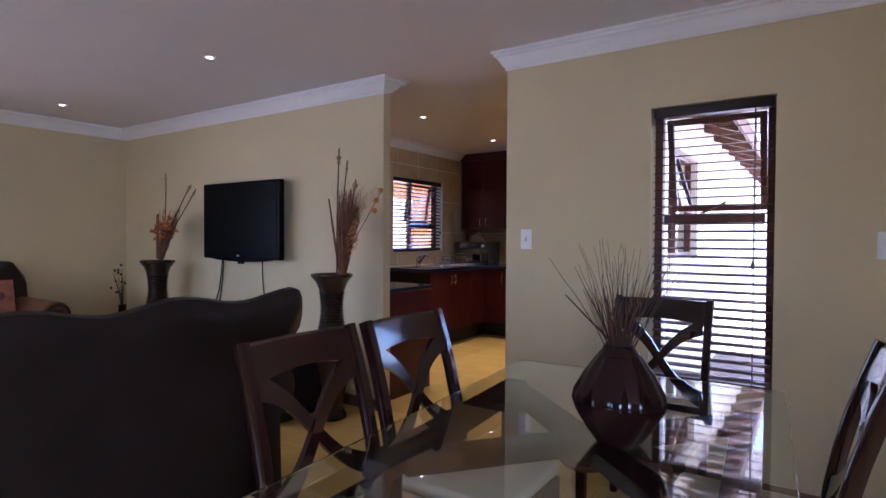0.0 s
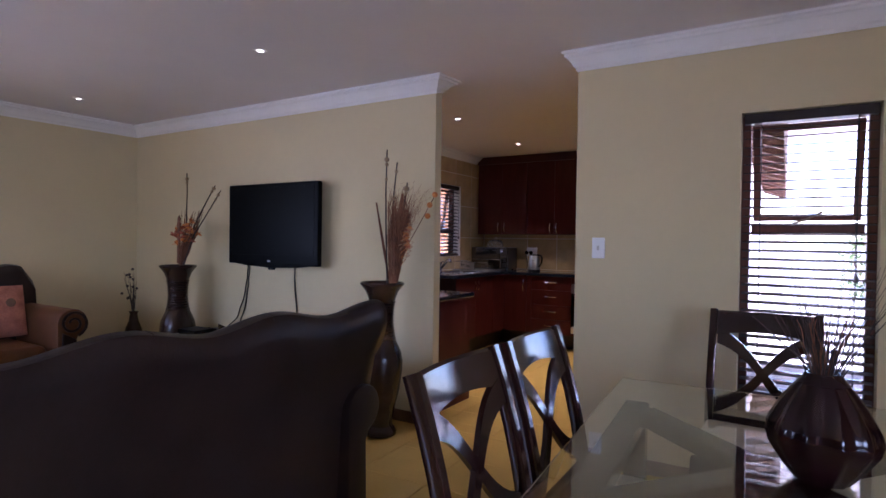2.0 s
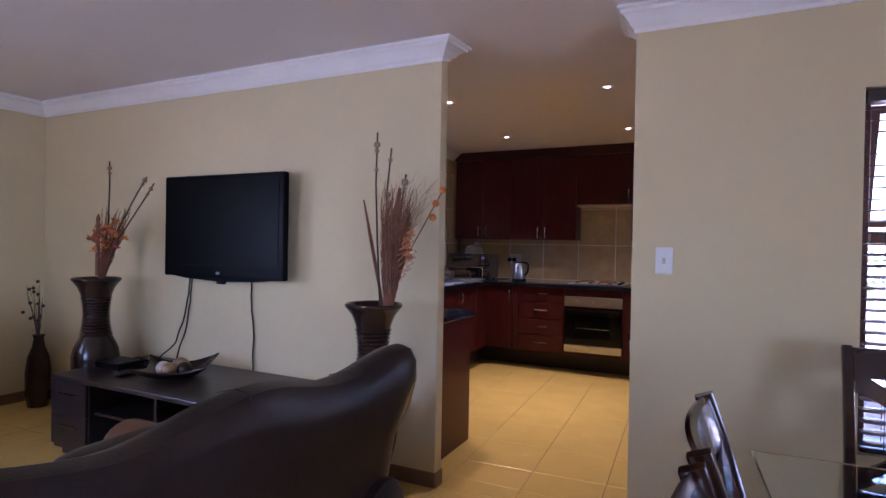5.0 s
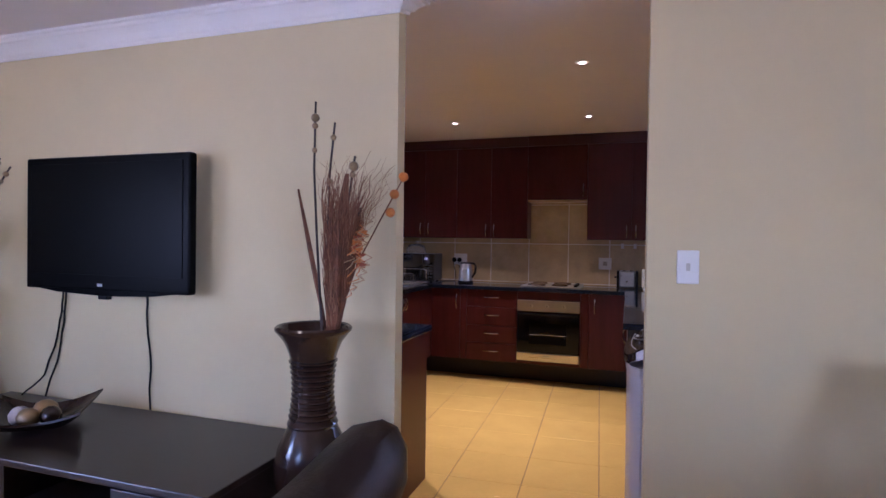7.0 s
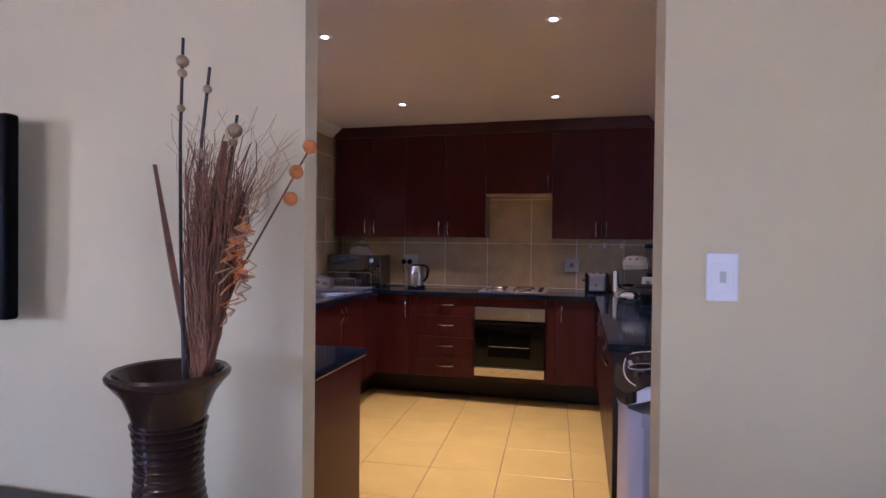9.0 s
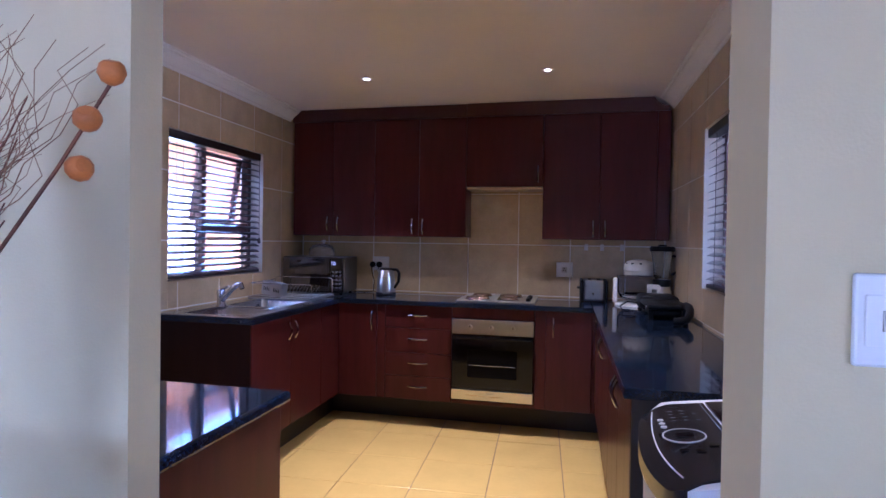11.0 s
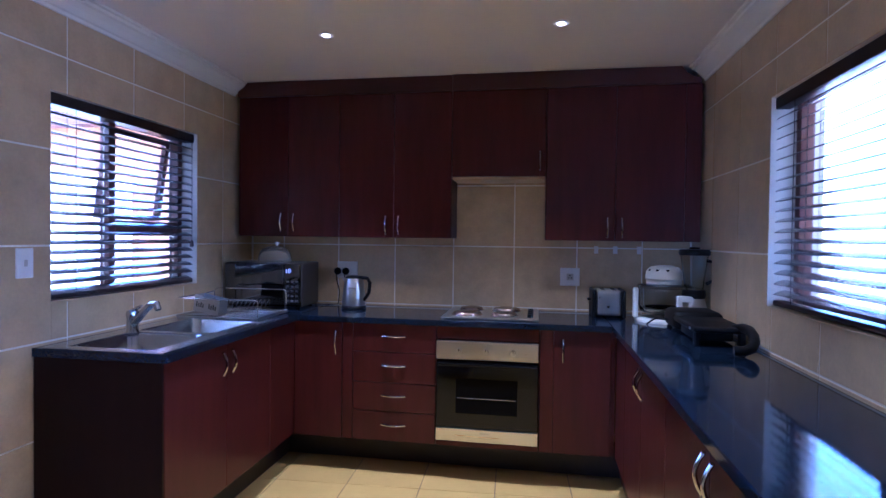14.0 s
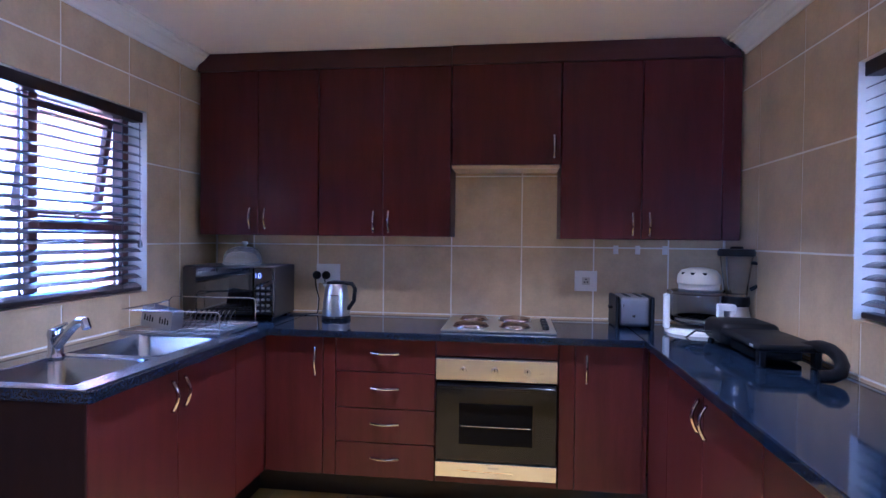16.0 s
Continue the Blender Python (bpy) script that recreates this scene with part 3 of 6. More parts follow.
unit("dark mahogany wall cabinet with two doors by the blender", (-2.862, UY + 0.02, UZ0 - 0.005, -1.935, 7.99, UZ1), [door_y(-2.862, -2.436, UZ0 - 0.005, UZ1, -2.482, 1.455), door_y(-2.436, -2.03, UZ0 - 0.005, UZ1, -2.395, 1.455), door_y(-2.03, -1.935, UZ0 - 0.005, UZ1)])
cn = thing("cornice_board", (-3.45, UY, UZ1), "dark mahogany cornice board on top of the wall cabinets", "cornice")
part("board", prism([(-4.97, UZ1), (-4.97, 2.43), (-4.93, 2.455), (-4.90, 2.492), (-3.466, 2.492), (-3.466, UZ1)], 1, UY - 0.008, UY + 0.03, 0.003), "mahogx", cn)
part("board", prism([(-3.464, UZ1), (-3.464, 2.494), (-2.06, 2.494), (-2.03, 2.455), (-1.99, 2.43), (-1.955, 2.425), (-1.945, UZ1)], 1, UY - 0.012, UY + 0.03, 0.003), "mahogx", cn)
hl = tagged(part("light_pelmet", box((-3.46, UY + 0.004, 1.815), (-2.868, 7.985, 1.834), 0.003), "wall_tile"), "pale underside board of the short cabinet above hob", "board")

# base cabinets along the north wall
BY, BZ0, BZ1 = 7.385, 0.205, 0.915


def base_y(kind, x0, x1, z0, z1, p=None, q=None):
    return (kind, (x0 + GAP, BY, z0 + GAP), (x1 - GAP, BY + 0.018, z1 - GAP), p, q, OUT)


unit("dark mahogany base cabinet with one door below the kettle", (-4.386, BY + 0.02, BZ0, -4.077, 7.99, BZ1), [base_y("door", -4.386, -4.077, BZ0, BZ1, (-4.115, BY, 0.72), (-4.115, BY, 0.86))])
dz = [0.205, 0.383, 0.558, 0.744, 0.915]
unit("dark mahogany chest of four kitchen drawers", (-4.075, BY + 0.02, BZ0, -3.492, 7.99, BZ1),
     [base_y("side_stile", -4.075, -4.008, BZ0, BZ1)] + [base_y("drawer", -4.008, -3.492, a, b, (-3.82, BY, (a + b) / 2 + 0.012), (-3.68, BY, (a + b) / 2 + 0.012)) for a, b in zip(dz, dz[1:])])
ov = unit("dark mahogany oven housing below the hob", (-3.49, BY + 0.03, BZ0, -2.888, 7.99, BZ1), [base_y("panel", -3.49, -2.888, 0.84, BZ1), base_y("panel", -3.49, -2.888, BZ0, 0.236)])
unit("dark mahogany base cabinet with one door beside the oven", (-2.886, BY + 0.02, BZ0, -2.464, 7.99, BZ1), [base_y("side_stile", -2.886, -2.808, BZ0, BZ1), base_y("door", -2.808, -2.49, BZ0, BZ1, (-2.755, BY, 0.735), (-2.755, BY, 0.865))])
# base cabinets under the sink
LX = -4.388


def base_x(kind, x, y0, y1, h=None, side=1):
    p, q = ((x, h, 0.76), (x, h, 0.872)) if h else (None, None)
    return (kind, (x - 0.018 * side, y0 + GAP, BZ0 + GAP), (x, y1 - GAP, BZ1 - GAP), p, q, (0.03 * side, 0, 0))


unit("dark mahogany sink cabinet with two doors", (-5.0, 6.165, BZ0, LX - 0.02, 7.075, 0.76), [base_x("door", LX, 6.165, 6.626, 6.587), base_x("door", LX, 6.626, 7.075, 6.668)])
unit("dark mahogany corner base cabinet beside the sink", (-5.0, 7.077, BZ0, LX - 0.02, 7.99, BZ1), [base_x("panel", LX, 7.077, 7.385)])
# base cabinets below the long worktop
RX = -2.462
unit("dark mahogany base cabinet with two doors under the worktop", (RX + 0.02, 6.16, BZ0, -1.93, 7.38, BZ1), [base_x("door", RX, 6.16, 6.62, 6.585, -1), base_x("door", RX, 6.62, 7.06, 6.66, -1), base_x("panel", RX, 7.06, 7.384, None, -1)])
unit("dark mahogany base cabinet with two doors by the washing machine", (RX + 0.02, 5.21, BZ0, -1.93, 6.158, BZ1), [base_x("door", RX, 5.21, 5.66, 5.625, -1), base_x("door", RX, 5.66, 6.158, 5.70, -1)])
ep = thing("end_panel", (-2.2, 5.2, 0), "dark end panel of the worktop run", "panel")
part("panel", box((RX + 0.0, 5.185, 0.0), (-1.93, 5.205, BZ1), 0.002), "plinth", ep)
# plinths
for a, b in (((-4.52, 7.61, 0), (-2.36, 7.65, BZ0)), ((-4.56, 6.25, 0), (-4.52, 7.65, BZ0)), ((-2.40, 5.32, 0), (-2.36, 7.61, BZ0))):
    pl = thing("plinth", ((a[0] + b[0]) / 2, (a[1] + b[1]) / 2, 0), "black plinth board under the base cabinets", "plinth", "plinth boards")
    part("board", box(a, b, 0.003), "plinth", pl)
# worktop: three runs of black granite in one slab, with the sink cut out
wt = thing("granite_worktop", (-3.4, 7.7, BZ1), "polished black granite worktop with blue flecks", "worktop", "granite worktops")
SINK = (-4.93, 6.17, -4.45, 7.12)
T0, T1 = BZ1 + 0.001, 0.952
part("slab", box((-4.362, 7.36, T0), (-2.490, 7.985, T1), 0.004), "granite", wt)
part("slab", box((-2.487, 5.17, T0), (-1.925, 7.985, T1), 0.004), "granite", wt)
for a, b in (((-4.995, 6.15), (SINK[0], 7.985)), ((SINK[2], 6.15), (-4.366, 7.985)), ((SINK[0] + 0.0005, 7.12), (SINK[2] - 0.0005, 7.985)), ((SINK[0] + 0.0005, 6.15), (SINK[2] - 0.0005, 6.17))):
    part("slab", box((*a, T0), (*b, T1)), "granite", wt)
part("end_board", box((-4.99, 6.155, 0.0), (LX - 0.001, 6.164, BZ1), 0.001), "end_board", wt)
# peninsula
pn = thing("peninsula_cabinet", (-4.2, 4.72, 0), "dark mahogany peninsula cabinet against the wall", "cabinet")
part("body", box((-4.99, 4.290, 0.10), (-3.60, 4.985, 0.862), 0.002), "mahog", pn)
part("end_panel", box((-3.598, 4.285, 0.0), (-3.572, 5.01, 0.862), 0.003), "mahog", pn)
part("plinth", box((-4.99, 4.35, 0.0), (-3.62, 4.93, 0.099)), "plinth", pn)
for i in range(3):
    x0 = -4.985 + i * 0.46
    d = part("door", box((x0 + GAP, 4.986, 0.105), (x0 + 0.46 - GAP, 5.004, 0.858), 0.003), "mahog", pn)
    bow_handle((x0 + 0.41, 5.004, 0.68), (x0 + 0.41, 5.004, 0.82), (0, 0.028, 0), "handle", d)
pw = thing("granite_worktop", (-4.2, 4.72, 0.863), "polished black granite peninsula top", "worktop", "granite worktops")
part("slab", box((-4.995, 4.283, 0.863), (-3.55, 5.04, 0.90), 0.012, seg=3), "granite", pw)

# ---------------- kitchen: appliances ----------------
o = thing("built_in_oven", (-3.19, 7.38, 0.24), "built-in oven with steel trims and a black glass door", "oven")
part("control_panel", box((-3.487, 7.362, 0.725), (-2.892, 7.40, 0.832), 0.004), "steel", o)
for i, k in enumerate((0.23, 0.49, 0.755)):
    x = -3.487 + 0.595 * k
    t = lathe([(0.017, 0), (0.017, 0.012), (0.014, 0.022), (0.0, 0.022)], n=20)
    t.transform(Matrix.Translation((x, 7.362, 0.778)) @ Matrix.Rotation(radians(90), 4, "X"))
    kn = part("knob", t, "steel", o, "steel oven knob", True)
    part("pointer", box((x - 0.002, 7.338, 0.78), (x + 0.002, 7.3395, 0.793)), "black_plastic", kn)
dr = part("oven_door", box((-3.487, 7.366, 0.325), (-2.892, 7.40, 0.718), 0.005), "black_gloss", o)
part("door_window", box((-3.37, 7.3635, 0.41), (-3.01, 7.3655, 0.615), 0.0008), "screen", dr)
part("shelf_rail", tube([(-3.36, 7.363, 0.50), (-3.02, 7.363, 0.50)], 0.0018, 6), "chrome", dr)
part("door_handle", box((-3.478, 7.335, 0.69), (-2.90, 7.352, 0.708), 0.006, seg=3), "black_gloss", dr)
part("bottom_trim", box((-3.487, 7.364, 0.243), (-2.892, 7.40, 0.318), 0.003), "steel", o)
part("badge", box((-3.225, 7.3625, 0.292), (-3.17, 7.3635, 0.302)), "grey", o)

hb = thing("electric_hob", (-3.19, 7.68, T1), "steel electric hob with four covered plates", "hob")
part("hob_tray", box((-3.475, 7.43, T1 + 0.001), (-2.895, 7.93, T1 + 0.014), 0.005), "steel", hb)
for x, y, r in ((-3.33, 7.55, 0.088), (-3.10, 7.55, 0.075), (-3.33, 7.79, 0.075), (-3.10, 7.79, 0.088)):
    h = part("hot_plate", lathe([(r, 0), (r, 0.010), (r - 0.006, 0.018), (r - 0.03, 0.022), (0.02, 0.0235), (0, 0.0235)], (x, y, T1 + 0.0145), 32), "plate_cover", hb, "domed bronze metal plate cover", True)
    part("plate_ring", lathe([(r + 0.008, 0), (r + 0.008, 0.003), (r + 0.001, 0.005), (r + 0.001, 0)], (x, y, T1 + 0.0145), 32), "chrome", h, smooth=True)
for i in range(4):
    part("hob_knob", lathe([(0.018, 0), (0.016, 0.02), (0.0, 0.021)], (-2.945, 7.50 + 0.09 * i, T1 + 0.0145), 16), "black_plastic", hb, smooth=True)

# sink with two bowls, drawn as one pressed sheet
sk = thing("kitchen_sink", (-4.69, 6.67, T1), "stainless steel double bowl sink set in the worktop", "sink")
bm = bmesh.new()
X = [SINK[0] - 0.02, SINK[0] + 0.07, SINK[2] - 0.012, SINK[2] + 0.066]
Y = [SINK[1] - 0.017, SINK[1] + 0.028, 6.57, 6.62, 7.07, SINK[3] + 0.01]
for i in range(3):
    for j in range(5):
        if i == 1 and j in (1, 3):
            continue
        box((X[i], Y[j], T1 + 0.001), (X[i + 1], Y[j + 1], T1 + 0.006), bm=bm)
bmesh.ops.remove_doubles(bm, verts=bm.verts, dist=1e-5)
part("drainer_rim", bm, "sink_steel", sk)
for y0, y1 in ((Y[1], Y[2]), (Y[3], Y[4])):
    bm = bmesh.new()
    rings = []
    for d, z in ((0.0, 0.006), (0.006, -0.002), (0.016, -0.12), (0.035, -0.145), (0.12, -0.15)):
        ring = []
        a, b, c, e = X[1] + d, X[2] - d, y0 + d, y1 - d
        r = 0.05
        for cx, cy, s in ((b - r, e - r, 0), (a + r, e - r, 90), (a + r, c + r, 180), (b - r, c + r, 270)):
            for k in range(5):
                g = radians(s + 22.5 * k)
                ring.append(bm.verts.new((cx + r * math.cos(g), cy + r * math.sin(g), T1 + z)))
        rings.append(ring)
    for p, q in zip(rings, rings[1:]):
        for k in range(20):
            bm.faces.new((p[k], p[(k + 1) % 20], q[(k + 1) % 20], q[k]))
    bm.faces.new(rings[-1])
    bw = part("bowl", bm, "sink_steel", sk, smooth=True)
    part("drain", lathe([(0.035, 0), (0.033, 0.003), (0.0, 0.001)], ((X[1] + X[2]) / 2, (y0 + y1) / 2, T1 - 0.149), 20), "chrome", bw)
TX, TY = -4.85, 6.56
tp = thing("mixer_tap", (TX, TY, T1 + 0.006), "chrome single-lever mixer tap with raised spout", "tap")
part("tap_body", lathe([(0.034, 0), (0.032, 0.006), (0.027, 0.012), (0.026, 0.065), (0.030, 0.085), (0.026, 0.105), (0, 0.110)], (TX, TY, T1 + 0.006), 24), "chrome", tp, smooth=True)
part("spout", tube([(TX + 0.005, TY - 0.003, 0.995), (TX + 0.05, TY - 0.022, 1.030), (TX + 0.11, TY - 0.048, 1.078), (TX + 0.160, TY - 0.070, 1.108), (TX + 0.195, TY - 0.086, 1.112), (TX + 0.208, TY - 0.092, 1.085)], 0.018, 14, taper=0.85), "chrome", tp, smooth=True)
part("lever", tube([(TX - 0.002, TY + 0.002, 1.062), (TX + 0.03, TY - 0.012, 1.076), (TX + 0.075, TY - 0.032, 1.092)], 0.011, 10, taper=0.55), "chrome", tp, smooth=True)

# dish rack and its tray
rk = thing("dish_rack", (-4.69, 7.24, T1), "chrome wire dish rack on a steel drip tray", "dish rack")
RXa, RXb, RYa, RYb, RZ = -4.95, -4.46, 7.06, 7.42, 1.10
part("drip_tray", prism([(RXa - 0.01, 0.959), (RXa - 0.01, 0.975), (RXa + 0.01, 0.966), (RXb - 0.01, 0.966), (RXb + 0.01, 0.975), (RXb + 0.01, 0.959)], 1, RYa - 0.01, RYb + 0.01), "dull_steel", rk)
part("tray_foot", box((RXa + 0.02, RYb - 0.03, T1), (RXb - 0.02, RYb - 0.015, 0.9595)), "black_plastic", rk)
part("wire_rim", tube([(RXa - 0.02, RYa + 0.02, RZ - 0.03), (RXa, RYa, RZ - 0.03), (RXb - 0.02, RYa, RZ - 0.03), (RXb - 0.004, RYa, RZ - 0.036), (RXb, RYa, RZ - 0.055), (RXb, RYa, 0.968)], 0.0035, 6), "wire", rk, smooth=True)
part("wire_rim", tube([(RXa, RYb, 0.968), (RXa, RYb, RZ - 0.02), (RXa + 0.02, RYb, RZ), (RXb - 0.02, RYb, RZ), (RXb - 0.004, RYb, RZ - 0.006), (RXb, RYb, RZ - 0.03), (RXb, RYb, 0.968)], 0.0035, 6), "wire", rk, smooth=True)
part("wire_rim", tube([(RXa - 0.02, RYa + 0.02, RZ - 0.03), (RXa - 0.02, RYb - 0.05, RZ - 0.03), (RXa, RYb, RZ - 0.02)], 0.0035, 6), "wire", rk, smooth=True)
part("base_rim", tube([(RXa, RYa, 0.972), (RXb, RYa, 0.972), (RXb, RYb, 0.972), (RXa, RYb, 0.972), (RXa, RYa, 0.972)], 0.0035, 6), "wire", rk, smooth=True)
for y in (7.15, 7.25, 7.34):
    part("long_wire", tube([(RXa, y, 0.976), (RXb, y, 0.976)], 0.0025, 5), "wire", rk)
first = None
for i in range(10):
    x = RXa + 0.20 + i * 0.027
    if first is None:
        first = part("wire", tube([(x, RYa, 0.974), (x, RYa + 0.13, 0.976), (x + 0.004, RYa + 0.22, 1.05), (x + 0.004, RYa + 0.23, 1.05), (x, RYa + 0.235, 0.98), (x, RYb, 0.974)], 0.0017, 5), "chrome", rk)
        x00 = x
    else:
        w = new("wire", first.data)
        w.parent = rk
        w.matrix_basis = Matrix.Translation((x - x00, 0, 0))
cb = thing("cutlery_basket", (-4.78, 7.11, 0.98), "perforated steel cutlery basket hung in the dish rack", "basket")
BT = Matrix.Translation((-4.79, 7.115, 0.985)) @ Matrix.Rotation(radians(-6), 4, "Z") @ Matrix.Rotation(radians(9), 4, "Y") @ Matrix.Diagonal((0.84, 1, 0.95, 1))


def basket_box(a, b):
    t = box(a, b, 0.001)
    t.transform(BT)
    return t


for a, b in (((-0.10, -0.04, 0), (0.10, -0.037, 0.10)), ((-0.10, 0.037, 0), (0.10, 0.04, 0.10)), ((-0.10, -0.037, 0), (-0.097, 0.037, 0.10)), ((0.097, -0.037, 0), (0.10, 0.037, 0.10)), ((-0.002, -0.037, 0.003), (0.002, 0.037, 0.095)), ((-0.097, -0.037, 0), (0.097, 0.037, 0.003))):
    part("basket_side", basket_box(a, b), "dull_steel", cb)
for i in range(2):
    for j in range(4):
        x = -0.075 + 0.10 * i + 0.017 * j
        part("slot", basket_box((x - 0.004, -0.0412, 0.03), (x + 0.004, -0.0402, 0.062 - 0.008 * (j % 2))), "black_plastic", cb)

# microwave with a cake dome on it
mwm = Matrix.Translation((-4.72, 7.77, T1)) @ Matrix.Rotation(radians(4), 4, "Z")
mw = thing("microwave_oven", (0, 0, 0), "black microwave oven with a mirrored door", "microwave")
part("case", box((-0.265, -0.165, 0.012), (0.265, 0.18, 0.305), 0.008), "oven_case", mw)
d = part("door", box((-0.26, -0.185, 0.016), (0.15, -0.166, 0.30), 0.006), "mirror_door", mw)
part("door_glass", box((-0.235, -0.1875, 0.06), (0.13, -0.1855, 0.26), 0.0008), "mirror_door", d)
cp = part("control_panel", box((0.152, -0.185, 0.016), (0.262, -0.166, 0.30), 0.006), "mirror_door", mw)
for i in range(3):
    for j in range(5):
        part("key", box((0.166 + 0.03 * i, -0.1868, 0.05 + 0.032 * j), (0.184 + 0.03 * i, -0.1853, 0.062 + 0.032 * j)), "dark_key", cp)
for i in range(4):
    part("foot", lathe([(0.014, 0), (0.012, 0.013)], (-0.22 + 0.44 * (i % 2), -0.12 + 0.25 * (i // 2), 0), 12), "black_plastic", mw)
fd = bpy.data.curves.new("clock", "FONT")
fd.body, fd.size, fd.extrude = "10", 0.042, 0.0004
tx = new("clock_digits", fd)
tx.data.materials.append(M["digits"])
dg = bpy.data.meshes.new_from_object(tx)
bpy.data.objects.remove(tx)
bm = bmesh.new()
bm.from_mesh(dg)
bm.transform(Matrix.Translation((0.155, -0.1885, 0.24)) @ Matrix.Rotation(radians(90), 4, "X"))
part("clock_digits", bm, "digits", mw)
mw.matrix_basis = mwm
cd = thing("cake_dome", (-4.715, 7.78, T1 + 0.306), "clear plastic cake dome standing on the microwave", "cake dome")
part("dome", lathe([(0.112, 0), (0.112, 0.03), (0.104, 0.065), (0.085, 0.09), (0.05, 0.104), (0.018, 0.108)], (-4.715, 7.78, T1 + 0.307), 32), "lidblue", cd, smooth=True)
part("dome_knob", lathe([(0.008, 0), (0.008, 0.008), (0.017, 0.014), (0.017, 0.026), (0, 0.03)], (-4.70, 7.78, T1 + 0.416), 16), "white_plastic", cd, smooth=True)

# kettle
K = (-4.13, 7.76, T1)
kt = thing("electric_kettle", K, "brushed steel electric kettle with black handle", "kettle")
part("base", lathe([(0.082, 0), (0.084, 0.012), (0.078, 0.022), (0, 0.022)], K, 28), "black_plastic", kt, smooth=True)
part("jug", lathe([(0.078, 0.023), (0.080, 0.03), (0.076, 0.09), (0.068, 0.15), (0.060, 0.198), (0.057, 0.205), (0, 0.206)], K, 32), "steel", kt, smooth=True)
part("lid", lathe([(0.057, 0.206), (0.055, 0.216), (0.03, 0.222), (0, 0.223)], K, 28), "black_plastic", kt, smooth=True)
part("handle", tube([(K[0] + 0.04, K[1] - 0.01, T1 + 0.212), (K[0] + 0.10, K[1] - 0.02, T1 + 0.208), (K[0] + 0.118, K[1] - 0.024, T1 + 0.18), (K[0] + 0.112, K[1] - 0.024, T1 + 0.11), (K[0] + 0.075, K[1] - 0.016, T1 + 0.06)], 0.012, 10), "black_plastic", kt, smooth=True)
part("pour_lip", prism([(K[0] - 0.052, T1 + 0.165), (K[0] - 0.052, T1 + 0.206), (K[0] - 0.082, T1 + 0.206)], 1, K[1] - 0.018, K[1] + 0.018, 0.002), "steel", kt)


def wall_socket(x, z, w, label, plugs=0):
    s = thing("power_socket", (x, 7.985, z), label, "socket")
    part("plate", box((x - w / 2, 7.976, z - 0.06), (x + w / 2, 7.991, z + 0.06), 0.004), "white_plastic", s)
    if not plugs:
        part("socket_insert", box((x - 0.022, 7.973, z - 0.022), (x + 0.022, 7.9755, z + 0.022), 0.001), "cream_plastic", s)
        for a, b in ((-0.008, -0.006), (0.008, -0.006), (0, 0.01)):
            part("pin_hole", box((x + a - 0.004, 7.972, z + b - 0.004), (x + a + 0.004, 7.9728, z + b + 0.004)), "black_plastic", s)
        part("rocker", box((x + 0.03, 7.972, z - 0.014), (x + 0.042, 7.9755, z + 0.014), 0.001), "white_plastic", s)
    return s


wall_socket(-4.255, 1.20, 0.15, "white double wall socket behind the kettle", 2)
wall_socket(-2.69, 1.185, 0.128, "white square wall socket beside the hob")
for i, x in enumerate((-4.325, -4.265)):
    pg = thing("power_plug", (x, 7.95, 1.19), "black round three-pin power plug in the socket", "plug", "plugs by the kettle")
    t = lathe([(0.026, 0), (0.026, 0.012), (0.018, 0.03), (0.008, 0.036), (0, 0.036)], n=18)
    t.transform(Matrix.Translation((x, 7.975, 1.19)) @ Matrix.Rotation(radians(90), 4, "X"))
    part("plug_body", t, "black_plastic", pg, smooth=True)
    end = (-4.45, 7.86, T1 + 0.006) if i == 0 else (-4.22, 7.84, T1 + 0.006)
    part("flex", tube([(x, 7.942, 1.185), (x + 0.01, 7.925, 1.13), (x + 0.03, 7.93, 1.05), (x + 0.025, 7.92, 0.96), (x - 0.02 + 0.03 * i, 7.89, T1 + 0.006), end], 0.004, 6), "black_plastic", pg, smooth=True)

# toaster
t0 = thing("toaster", (-2.455, 7.80, T1), "steel and black two-slot toaster", "toaster")
part("case", box((-2.545, 7.70, T1 + 0.012), (-2.39, 7.92, T1 + 0.172), 0.018, seg=3), "dull_steel", t0)
for a in (-2.568, -2.389):
    part("end_cap", box((a, 7.69, T1), (a + 0.022, 7.93, T1 + 0.174), 0.01, seg=3), "black_plastic", t0)
for x in (-2.50, -2.435):
    part("slot", box((x - 0.01, 7.72, T1 + 0.1725), (x + 0.015, 7.90, T1 + 0.1735)), "black_plastic", t0)
part("lever", box((-2.59, 7.78, T1 + 0.10), (-2.569, 7.82, T1 + 0.115), 0.003), "black_plastic", t0)

# halogen oven: glass bowl, white lid and stand
C = (-2.15, 7.69, T1)
ho = thing("halogen_oven", C, "halogen oven, glass bowl with white lid and stand", "halogen oven")
part("stand_foot", lathe([(0.16, 0), (0.16, 0.012), (0.15, 0.02), (0, 0.022)], (C[0] - 0.01, C[1] - 0.02, T1), 32), "white_plastic", ho, smooth=True)
part("glass_bowl", lathe([(0.10, 0.04), (0.135, 0.06), (0.15, 0.10), (0.152, 0.20), (0.146, 0.20), (0.144, 0.10), (0.128, 0.066), (0.09, 0.048)], C, 36), "bowl_glass", ho, smooth=True)
part("wire_shelf", lathe([(0.12, 0.075), (0.12, 0.08), (0.11, 0.08), (0.11, 0.075)], C, 24), "chrome", ho)
part("lid_rim", lathe([(0.155, 0.201), (0.155, 0.215), (0.12, 0.222), (0, 0.224)], C, 36), "bowl_glass", ho, smooth=True)
